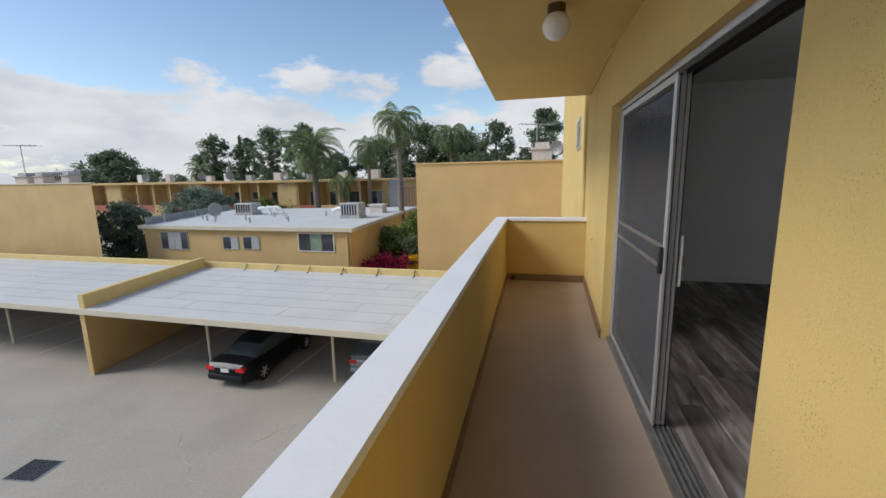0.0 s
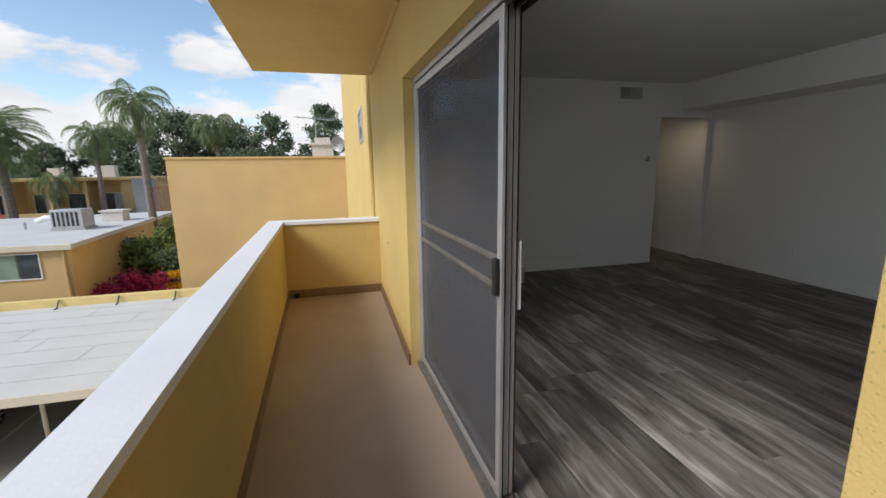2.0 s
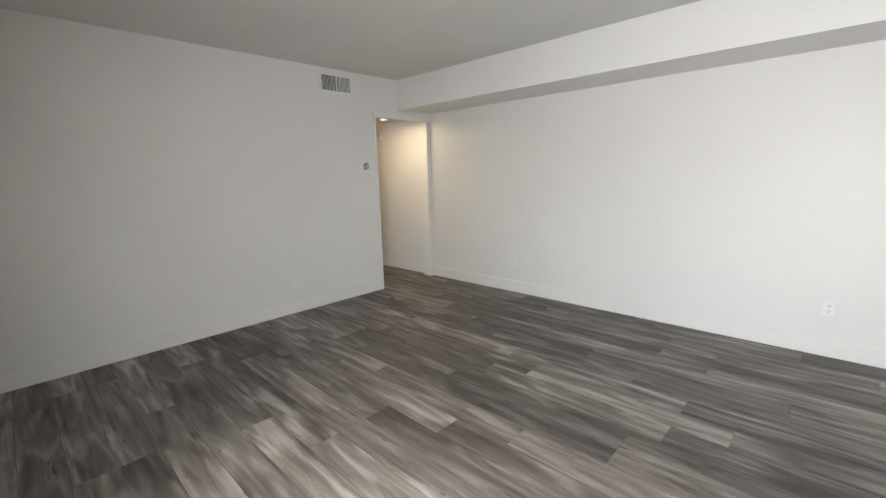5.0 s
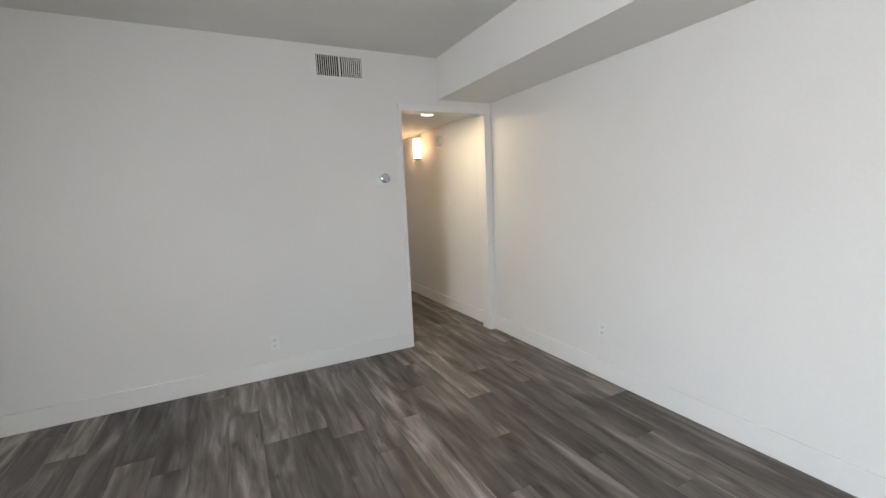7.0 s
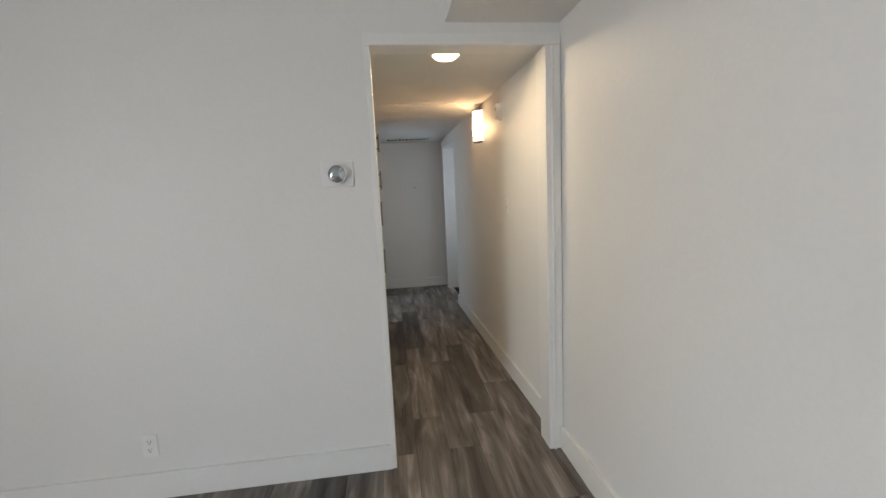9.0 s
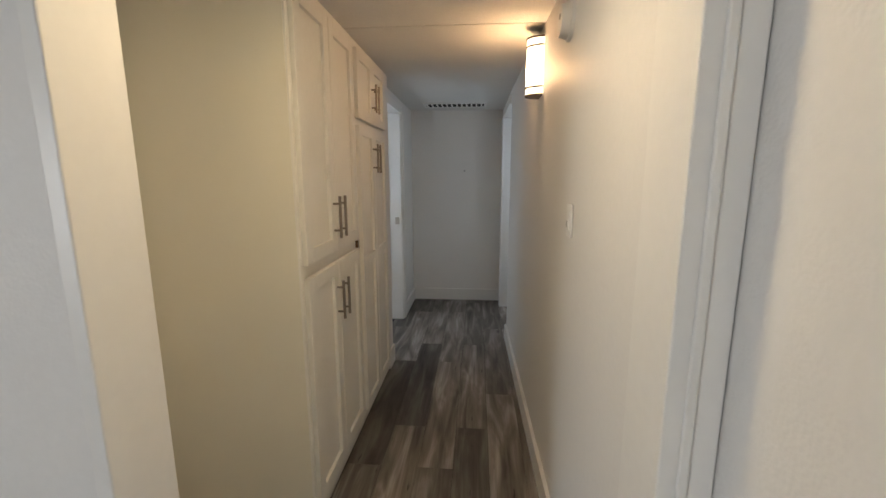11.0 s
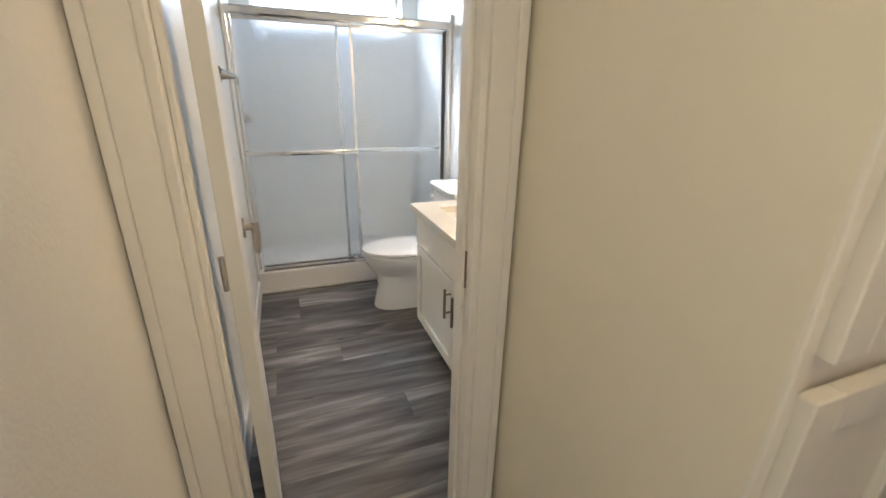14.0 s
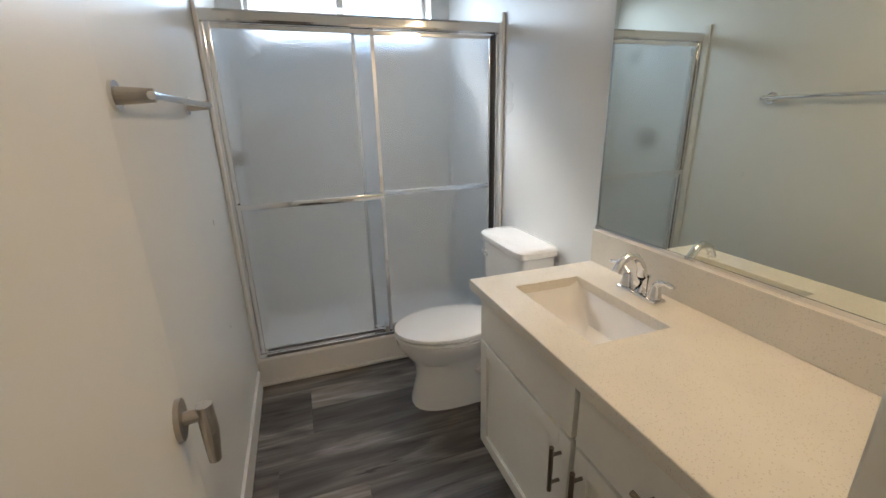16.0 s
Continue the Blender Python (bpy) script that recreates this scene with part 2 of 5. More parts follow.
BRONZE = mat("bronze_lamp_strap", (0.12, 0.08, 0.05), 0.4, 0.8, 0.1, 10)
GREY_PANEL = mat("grey_roof_panel", (0.30, 0.31, 0.32), 0.6, 0, 0.08, 2)


def glow(name, colour, strength):
    m = bpy.data.materials.new(name)
    m.use_nodes = True
    b = m.node_tree.nodes["Principled BSDF"]
    b.inputs["Base Color"].default_value = (0.8, 0.78, 0.72, 1)
    b.inputs["Emission Color"].default_value = (*colour, 1)
    b.inputs["Emission Strength"].default_value = strength
    return m


LAMP_SHADE = glow("lit_frosted_lamp_glass", (1.0, 0.80, 0.52), 0.62)
CEILING_DISC = glow("lit_ceiling_lamp_glass", (1.0, 0.78, 0.50), 0.6)
OPAL = mat("opal_glass_globe", (0.78, 0.76, 0.70), 0.15, 0, 0.02, 5, rough_spread=0.04)


def clear_glass(name, tint, rough, amount=1.5):
    m = bpy.data.materials.new(name)
    m.use_nodes = True
    n, l = m.node_tree.nodes, m.node_tree.links
    n.clear()
    out, mx = n.new("ShaderNodeOutputMaterial"), n.new("ShaderNodeMixShader")
    tr, gl, fr = n.new("ShaderNodeBsdfTransparent"), n.new("ShaderNodeBsdfGlossy"), n.new("ShaderNodeFresnel")
    fr.inputs[0].default_value = amount
    tr.inputs[0].default_value = (*tint, 1)
    gl.inputs["Roughness"].default_value = rough
    l.new(fr.outputs[0], mx.inputs[0])
    l.new(tr.outputs[0], mx.inputs[1])
    l.new(gl.outputs[0], mx.inputs[2])
    l.new(mx.outputs[0], out.inputs[0])
    return m


GLASS = clear_glass("clear_door_glass", (0.80, 0.83, 0.83), 0.01, 2.3)
WINDOW_GLASS = clear_glass("clear_window_glass", (0.92, 0.94, 0.95), 0.02)

# insect screen: a fine dark weave, half open
SCREEN = bpy.data.materials.new("dark_insect_screen")
SCREEN.use_nodes = True
sn, sl = SCREEN.node_tree.nodes, SCREEN.node_tree.links
sn.clear()
s_out, s_mix = sn.new("ShaderNodeOutputMaterial"), sn.new("ShaderNodeMixShader")
s_tr, s_df = sn.new("ShaderNodeBsdfTransparent"), sn.new("ShaderNodeBsdfDiffuse")
s_df.inputs[0].default_value = (0.13, 0.13, 0.135, 1)
s_mix.inputs[0].default_value = 0.42
sl.new(s_tr.outputs[0], s_mix.inputs[1])
sl.new(s_df.outputs[0], s_mix.inputs[2])
sl.new(s_mix.outputs[0], s_out.inputs[0])

# obscure shower glass with a hammered relief
RAIN = bpy.data.materials.new("hammered_obscure_glass")
RAIN.use_nodes = True
rn, rl = RAIN.node_tree.nodes, RAIN.node_tree.links
rb = rn["Principled BSDF"]
rb.inputs["Base Color"].default_value = (0.87, 0.93, 1.0, 1)
rb.inputs["Roughness"].default_value = 0.25
rb.inputs["IOR"].default_value = 1.35
rb.inputs["Transmission Weight"].default_value = 0.93
r_co, r_no, r_bp = rn.new("ShaderNodeTexCoord"), rn.new("ShaderNodeTexNoise"), rn.new("ShaderNodeBump")
r_no.inputs["Scale"].default_value, r_no.inputs["Detail"].default_value = 90, 2
r_bp.inputs["Strength"].default_value, r_bp.inputs["Distance"].default_value = 0.5, 0.004
rl.new(r_co.outputs["Object"], r_no.inputs["Vector"])
rl.new(r_no.outputs["Fac"], r_bp.inputs["Height"])
rl.new(r_bp.outputs[0], rb.inputs["Normal"])

MIRROR = bpy.data.materials.new("silvered_mirror")
MIRROR.use_nodes = True
mb = MIRROR.node_tree.nodes["Principled BSDF"]
mb.inputs["Base Color"].default_value, mb.inputs["Metallic"].default_value, mb.inputs["Roughness"].default_value = (0.81, 0.85, 0.78, 1), 1, 0.015


def plank_material():
    """Grey-brown vinyl plank: long streaks, knots, its own tone on every plank."""
    m = bpy.data.materials.new("grey_oak_vinyl_plank")
    m.use_nodes = True
    n, l = m.node_tree.nodes, m.node_tree.links
    b = n["Principled BSDF"]
    co, inf, mp = n.new("ShaderNodeTexCoord"), n.new("ShaderNodeObjectInfo"), n.new("ShaderNodeMapping")
    mp.inputs["Scale"].default_value = (5.5, 0.8, 1)
    l.new(co.outputs["Object"], mp.inputs[0])
    seed = n.new("ShaderNodeMath")
    seed.operation = "MULTIPLY"
    seed.inputs[1].default_value = 71.0
    l.new(inf.outputs["Random"], seed.inputs[0])

    def noise4(scale, detail, distortion=0.0):
        t = n.new("ShaderNodeTexNoise")
        t.noise_dimensions = "4D"
        t.inputs["Scale"].default_value, t.inputs["Detail"].default_value, t.inputs["Distortion"].default_value = scale, detail, distortion
        l.new(mp.outputs[0], t.inputs["Vector"])
        l.new(seed.outputs[0], t.inputs["W"])
        return t.outputs["Fac"]

    ramp = n.new("ShaderNodeValToRGB")
    e = ramp.color_ramp.elements
    e[0].position, e[0].color = 0.32, (0.058, 0.049, 0.043, 1)
    e[1].position, e[1].color = 0.70, (0.31, 0.29, 0.27, 1)
    mid = e.new(0.52)
    mid.color = (0.155, 0.136, 0.121, 1)
    l.new(noise4(2.2, 7, 0.9), ramp.inputs[0])

    def streak(sx, sy, detail, lo, hi, dark, light, bend=0.0):
        """Long fibres along the plank, as a factor from dark to light."""
        fm, t, g = n.new("ShaderNodeMapping"), n.new("ShaderNodeTexNoise"), n.new("ShaderNodeMapRange")
        fm.inputs["Scale"].default_value = (sx, sy, 1)
        l.new(co.outputs["Object"], fm.inputs[0])
        t.noise_dimensions = "4D"
        t.inputs["Scale"].default_value, t.inputs["Detail"].default_value, t.inputs["Distortion"].default_value = 1.0, detail, bend
        l.new(fm.outputs[0], t.inputs["Vector"])
        l.new(seed.outputs[0], t.inputs["W"])
        for key, value in (("From Min", lo), ("From Max", hi), ("To Min", dark), ("To Max", light)):
            g.inputs[key].default_value = value
        l.new(t.outputs["Fac"], g.inputs[0])
        return t, g.outputs[0]

    ft, fibres = streak(130, 2.4, 4, 0.3, 0.7, 0.86, 1.12)
    _, bands = streak(26, 0.9, 5, 0.32, 0.68, 0.84, 1.15, 1.2)
    _, cracks = streak(48, 6.0, 3, 0.275, 0.325, 0.32, 1.0)
    tone = n.new("ShaderNodeMapRange")
    tone.inputs["To Min"].default_value, tone.inputs["To Max"].default_value = 0.55, 1.45
    l.new(inf.outputs["Random"], tone.inputs[0])
    tinted = ramp.outputs[0]
    for factor in (fibres, bands, cracks, tone.outputs[0]):
        m2 = n.new("ShaderNodeMixRGB")
        m2.blend_type, m2.inputs[0].default_value = "MULTIPLY", 1.0
        l.new(tinted, m2.inputs[1])
        l.new(factor, m2.inputs[2])
        tinted = m2.outputs[0]
    # knots
    kv, kr, km = n.new("ShaderNodeTexVoronoi"), n.new("ShaderNodeValToRGB"), n.new("ShaderNodeMixRGB")
    kv.voronoi_dimensions = "4D"
    km4 = n.new("ShaderNodeMapping")
    km4.inputs["Scale"].default_value = (7.5, 2.6, 1)
    l.new(co.outputs["Object"], km4.inputs[0])
    l.new(km4.outputs[0], kv.inputs["Vector"])
    l.new(seed.outputs[0], kv.inputs["W"])
    kv.inputs["Scale"].default_value = 1.0
    kr.color_ramp.elements[0].position, kr.color_ramp.elements[0].color = 0.03, (0.8, 0.8, 0.8, 1)
    kr.color_ramp.elements[1].position, kr.color_ramp.elements[1].color = 0.16, (0, 0, 0, 1)
    l.new(kv.outputs["Distance"], kr.inputs[0])
    l.new(kr.outputs[0], km.inputs[0])
    l.new(tinted, km.inputs[1])
    km.inputs[2].default_value = (0.022, 0.017, 0.015, 1)
    l.new(km.outputs[0], b.inputs["Base Color"])
    b.inputs["Roughness"].default_value = 0.50
    b.inputs["Specular IOR Level"].default_value = 0.4
    bp = n.new("ShaderNodeBump")
    bp.inputs["Strength"].default_value, bp.inputs["Distance"].default_value = 0.06, 0.003
    l.new(ft.outputs["Fac"], bp.inputs["Height"])
    l.new(bp.outputs[0], b.inputs["Normal"])
    return m


PLANK = plank_material()


def quartz_material():
    m = mat("speckled_cream_quartz", (0.74, 0.70, 0.62), 0.22, 0, 0.03, 8)
    n, l = m.node_tree.nodes, m.node_tree.links
    b = n["Principled BSDF"]
    first = b.inputs["Base Color"].links[0].from_socket
    co, v, r, x, w = (n.new("ShaderNodeTexCoord"), n.new("ShaderNodeTexVoronoi"), n.new("ShaderNodeValToRGB"), n.new("ShaderNodeMixRGB"),
                      n.new("ShaderNodeTexNoise"))
    v.inputs["Scale"].default_value = 150
    w.inputs["Scale"].default_value = 30
    l.new(co.outputs["Object"], v.inputs["Vector"])
    r.color_ramp.elements[0].position, r.color_ramp.elements[0].color = 0.13, (0.75, 0.75, 0.75, 1)
    r.color_ramp.elements[1].position, r.color_ramp.elements[1].color = 0.24, (0, 0, 0, 1)
    l.new(v.outputs["Distance"], r.inputs[0])
    l.new(r.outputs[0], x.inputs[0])
    l.new(first, x.inputs[1])
    x.inputs[2].default_value = (0.47, 0.42, 0.35, 1)
    l.new(x.outputs[0], b.inputs["Base Color"])
    return m


QUARTZ = quartz_material()


# ---- building blocks ----
def box(bm, x0, x1, y0, y1, z0, z1, bevel=0.0, m=None):
    made = bmesh.ops.create_cube(bm, size=1.0)["verts"]
    for v in made:
        v.co = Vector(((x0 + x1) / 2 + v.co.x * (x1 - x0), (y0 + y1) / 2 + v.co.y * (y1 - y0), (z0 + z1) / 2 + v.co.z * (z1 - z0)))
    if bevel:
        edges = {e for v in made for e in v.link_edges}
        made = [f for f in bmesh.ops.bevel(bm, geom=list(edges), offset=bevel, segments=2, profile=0.5, affect="EDGES")["faces"]]
    return bm


def boxes(*rows, bevel=0.0):
    bm = bmesh.new()
    for r in rows:
        box(bm, *r, bevel=bevel)
    return bm


def prism(corners, z0, z1):
    """An upright block on the given plan outline (anticlockwise)."""
    bm = bmesh.new()
    low = [bm.verts.new((x, y, z0)) for x, y in corners]
    high = [bm.verts.new((x, y, z1)) for x, y in corners]
    bm.faces.new(low[::-1])
    bm.faces.new(high)
    for i in range(len(corners)):
        j = (i + 1) % len(corners)
        bm.faces.new((low[i], low[j], high[j], high[i]))
    return bm


def rod(bm, a, b, r0, r1=None, n=14):
    """A round bar from a to b."""
    a, b = Vector(a), Vector(b)
    m = Matrix.Translation((a + b) / 2) @ (b - a).to_track_quat("Z", "Y").to_matrix().to_4x4()
    bmesh.ops.create_cone(bm, cap_ends=True, segments=n, radius1=r0, radius2=r0 if r1 is None else r1, depth=(b - a).length, matrix=m)
    return bm


def tube(bm, points, r, n=12):
    """A bent pipe through the points."""
    pts = [Vector(p) for p in points]
    rings = []
    for i, p in enumerate(pts):
        d = (pts[min(i + 1, len(pts) - 1)] - pts[max(i - 1, 0)]).normalized()
        q = d.to_track_quat("Z", "Y")
        rr = r[i] if isinstance(r, (list, tuple)) else r
        rings.append([bm.verts.new(p + q @ Vector((rr * math.cos(2 * math.pi * k / n), rr * math.sin(2 * math.pi * k / n), 0))) for k in range(n)])
    for s0, s1 in zip(rings, rings[1:]):
        for k in range(n):
            bm.faces.new((s0[k], s0[(k + 1) % n], s1[(k + 1) % n], s1[k]))
    bm.faces.new(rings[0][::-1])
    bm.faces.new(rings[-1])
    return bm


def loft(bm, rings, cap=True):
    """A skin over rings of equally many points."""
    vs = [[bm.verts.new(p) for p in ring] for ring in rings]
    n = len(vs[0])
    for a, b in zip(vs, vs[1:]):
        for k in range(n):
            bm.faces.new((a[k], a[(k + 1) % n], b[(k + 1) % n], b[k]))
    if cap:
        bm.faces.new(vs[0][::-1])
        bm.faces.new(vs[-1])
    return bm


def oval(cx, cy, z, rx, ry, n=28, power=2.0):
    out = []
    for k in range(n):
        a = 2 * math.pi * k / n
        c, s = math.cos(a), math.sin(a)
        out.append((cx + rx * math.copysign(abs(c) ** (2 / power), c), cy + ry * math.copysign(abs(s) ** (2 / power), s), z))
    return out


def as_mesh(name, bm, material, smooth=False):
    bmesh.ops.recalc_face_normals(bm, faces=bm.faces[:])
    me = bpy.data.meshes.new(name)
    bm.to_mesh(me)
    bm.free()
    me.materials.append(material)
    if smooth:
        for p in me.polygons:
            p.use_smooth = True
        me.set_sharp_from_angle(angle=radians(40))
    return me


def part(name, bm, material, parent, label="", smooth=False):
    ob = new(name, as_mesh(name, bm, material, smooth))
    ob.parent = parent
    if label:
        tagged(ob, label)
    return ob


def thing(name, label, category, where=(0, 0, 0), turn=0.0, group=""):
    ob = new(name)
    ob.empty_display_size = 0.05
    ob.matrix_basis = pose(*where, 0, 0, turn)
    return tagged(ob, label, category, group)


def single(name, bm, material, label, category, where=(0, 0, 0), group="", smooth=False):
    ob = new(name, as_mesh(name, bm, material, smooth))
    ob.location = where
    return tagged(ob, label, category, group)


def structure(name, bm, material, label, category):
    return tagged(new(name, as_mesh(name, bm, material)), label, category, kind="structure")


# ---- the large structure: plan ----
CEIL, HALL_CEIL, BATH_CEIL = 2.57, 2.17, 2.42
FAR = 7.345                    # living room's far wall
OPEN_L, OPEN_R, OPEN_T = 4.045, 4.90, 2.11
DOOR_Y0, DOOR_Y1, DOOR_T, SKEW = 2.46, 5.02, 2.02, 0.12

structure("floor", boxes((0.155, 5.2, -0.7, 11.7, -0.20, -0.006)), DARK, "dark subfloor under grey vinyl planks", "floor")
FLOOR = bpy.data.objects["floor"]
# outer wall of the flat: stucco outside, paint inside
structure("wall_west_outside", boxes((0, 0.07, DOOR_Y1, 7.5, -6.2, 6.0)), STUCCO, "rough yellow stucco wall beside the balcony", "wall")
structure("wall_west_over_door", prism([(0, DOOR_Y1), (SKEW, DOOR_Y0), (SKEW + 0.12, DOOR_Y0), (0.12, DOOR_Y1)], DOOR_T, 6.0), STUCCO, "yellow stucco over the sliding door", "wall")
structure("wall_west_under_door", prism([(0, DOOR_Y1), (SKEW, DOOR_Y0), (SKEW + 0.12, DOOR_Y0), (0.12, DOOR_Y1)], -6.2, -0.04), STUCCO, "yellow stucco under the sliding door", "wall")
structure("wall_west_near", prism([(SKEW, DOOR_Y0), (SKEW + 0.16, -4.0), (0.33, -4.0), (0.33, DOOR_Y0)], -6.2, 6.0), STUCCO, "rough yellow stucco wall by the door jamb", "wall")
structure("wall_west", boxes((0.332, 0.36, -0.7, DOOR_Y0, -0.1, CEIL), (0.072, 0.15, DOOR_Y1, FAR, -0.1, CEIL), (0.242, 0.30, DOOR_Y0, DOOR_Y1, DOOR_T, CEIL)),
          PLASTER, "white painted wall round the sliding door", "wall")
structure("wall_facade_beyond", boxes((0.06, 0.30, 7.5, 7.60, -6.2, 6.0), (0.06, 0.30, 8.80, 24.0, -6.2, 6.0), (0.06, 0.30, 7.60, 8.80, -6.2, 1.90), (0.06, 0.30, 7.60, 8.80, 2.36, 6.0)),
          STUCCO, "yellow stucco facade going on past the balcony", "wall")
structure("wall_south", boxes((0.15, 5.1, -0.8, -0.68, -0.1, CEIL)), PLASTER, "plain white wall behind", "wall")
structure("wall_east", boxes((4.98, 5.10, -0.7, FAR + 0.11, -0.1, CEIL)), PLASTER, "long white living room wall", "wall")
structure("wall_north", boxes((0.15, OPEN_L, FAR, FAR + 0.11, -0.1, CEIL), (OPEN_L, 4.98, FAR, FAR + 0.11, OPEN_T, CEIL)), PLASTER,
          "white living room wall with the hallway opening", "wall")
structure("ceiling", boxes((0.15, 5.1, -0.7, FAR, CEIL, CEIL + 0.2)), CEILING, "matt off-white living room ceiling", "ceiling")
structure("soffit_east", boxes((4.42, 4.978, -0.68, FAR - 0.001, 2.215, CEIL - 0.001)), PLASTER, "boxed white soffit along the wall", "soffit")

# hallway
structure("ceiling_hall", boxes((3.2, 5.2, FAR + 0.112, 8.28, HALL_CEIL, 2.5), (3.2, 5.2, 8.286, 8.92, HALL_CEIL + 0.001, 2.5), (3.2, 5.2, 8.926, 11.7, HALL_CEIL, 2.5)), CEILING,
          "textured hallway ceiling with board joints", "ceiling")
structure("wall_hall_east", prism([(4.985, FAR + 0.112), (5.11, FAR + 0.112), (5.11, 10.43), (4.925, 10.43)], -0.1, HALL_CEIL), PLASTER, "warm-lit white hallway wall", "wall")
structure("wall_hall_east_far", boxes((4.925, 5.10, 10.43, 11.33, 2.05, HALL_CEIL), (4.925, 5.10, 11.40, 11.58, -0.1, HALL_CEIL)), PLASTER, "white wall over the side doorway", "wall")
structure("wall_hall_end", boxes((3.2, 5.2, 11.58, 11.70, -0.1, HALL_CEIL)), PLASTER, "white wall closing the hallway", "wall")
structure("wall_hall_west", boxes((3.80, 3.90, 9.90, 10.88, 2.05, HALL_CEIL), (3.80, 3.90, 10.88, 11.58, -0.1, HALL_CEIL), (3.80, 3.985, 9.72, 9.90, -0.1, HALL_CEIL)), PLASTER,
          "white hallway wall past the cabinets", "wall")
# rooms behind the two side doorways, closed and plain
structure("wall_side_room_west", boxes((2.0, 2.1, 9.3, 11.7, -0.1, HALL_CEIL), (2.1, 3.80, 9.60, 9.70, -0.1, HALL_CEIL), (2.1, 3.80, 11.6, 11.7, -0.1, HALL_CEIL), (2.0, 3.2, 9.3, 11.7, HALL_CEIL, 2.4)),
          PLASTER, "plain white walls of a side room", "wall")
structure("wall_side_room_east", boxes((5.9, 6.0, 10.2, 11.8, -0.1, HALL_CEIL), (5.11, 5.9, 10.2, 10.3, -0.1, HALL_CEIL), (5.2, 5.9, 11.6, 11.7, -0.1, HALL_CEIL), (5.2, 6.0, 10.2, 11.8, HALL_CEIL, 2.4)),
          PLASTER, "plain white walls of a side room", "wall")
structure("floor_side_rooms", boxes((2.0, 3.70, 9.0, 11.7, -0.2, -0.02), (5.2, 6.0, 10.2, 11.8, -0.2, -0.002)), PLANK, "dark floor of the side rooms", "floor")

# bathroom
BD0, BD1, BX0, BX1 = 7.535, 8.147, 3.27, 3.37     # door opening and wall thickness
structure("wall_bath_east", boxes((BX0, BX1, FAR + 0.112, BD0, -0.1, BATH_CEIL), (BX0, BX1, BD1, 9.02, -0.1, BATH_CEIL), (BX0, BX1, BD0, BD1, 2.05, BATH_CEIL)), GLOSS_WALL,
          "cream wall round the bathroom door", "wall")
structure("wall_bath_south", boxes((0.30, BX0, FAR + 0.112, FAR + 0.118, -0.1, BATH_CEIL)), GLOSS_WALL, "glossy white bathroom wall", "wall")
structure("wall_bath_north", boxes((0.30, BX0, 8.925, 9.02, -0.1, BATH_CEIL)), GLOSS_WALL, "glossy white wall behind the vanity", "wall")
structure("wall_bath_west", boxes((0.302, 0.34, FAR + 0.118, 7.60, 0.0, BATH_CEIL), (0.302, 0.34, 8.80, 8.925, 0.0, BATH_CEIL), (0.302, 0.34, 7.60, 8.80, 0.0, 1.90), (0.302, 0.34, 7.60, 8.80, 2.36, BATH_CEIL)),
          GLOSS_WALL, "white shower wall under the window", "wall")
structure("ceiling_bath", boxes((0.30, BX1, FAR + 0.112, 9.02, BATH_CEIL, 2.6)), CEILING, "white bathroom ceiling", "ceiling")

# baseboards
BASE_H, BASE_T = 0.135, 0.018
structure("baseboard", boxes((0.15, OPEN_L - 0.004, FAR - BASE_T, FAR - 0.0005, 0, BASE_H), (4.98 - BASE_T, 4.9795, -0.6, FAR - 0.02, 0, BASE_H), (0.1505, 0.15 + BASE_T, DOOR_Y1 + 0.07, FAR - BASE_T, 0, BASE_H),
          (3.905, 4.915, 11.58 - BASE_T, 11.5795, 0, BASE_H), (3.9005, 3.90 + BASE_T, 10.95, 11.565, 0, BASE_H), (3.9855, 3.985 + BASE_T, 9.725, 9.895, 0, BASE_H), bevel=0.002), TRIM,
          "white flat baseboard along the walls", "baseboard")
structure("baseboard_hall", prism([(4.985 - BASE_T, FAR + 0.13), (4.9845, FAR + 0.13), (4.9245, 10.43), (4.925 - BASE_T, 10.43)], 0, 0.125), TRIM, "white hallway baseboard", "baseboard")
structure("baseboard_bath", boxes((1.20, 3.25, FAR + 0.1185, FAR + 0.132, 0, 0.12), bevel=0.002), TRIM, "white bathroom baseboard", "baseboard")

# casings
structure("trim_hall_opening", boxes((OPEN_L - 0.012, OPEN_L + 0.018, FAR - 0.012, FAR + 0.122, 0, OPEN_T), (4.90, 4.977, FAR - 0.016, FAR + 0.122, 0, OPEN_T), (OPEN_L - 0.012, 4.977, FAR - 0.015, FAR + 0.121, OPEN_T + 0.001, OPEN_T + 0.055),
          (4.925, 4.94, FAR - 0.022, FAR - 0.016, 0, OPEN_T), bevel=0.003), TRIM, "white casing round the hallway opening", "trim")


def casing_rows(x, side, y0, y1, top, w=0.075, t=0.016):
    """A two-step casing on a wall that faces along x."""
    a, b = (x + 0.0005, x + t) if side > 0 else (x - t, x - 0.0005)
    c, d = (b, b + 0.008) if side > 0 else (a - 0.008, a)
    return [(a, b, y0 - w, y0, 0, top), (a, b, y1, y1 + w, 0, top), (a, b, y0 - w, y1 + w, top + 0.0005, top + w),
            (c, d, y0 - w, y0 - w + 0.022, 0, top + w), (c, d, y1 + w - 0.022, y1 + w, 0, top + w)]


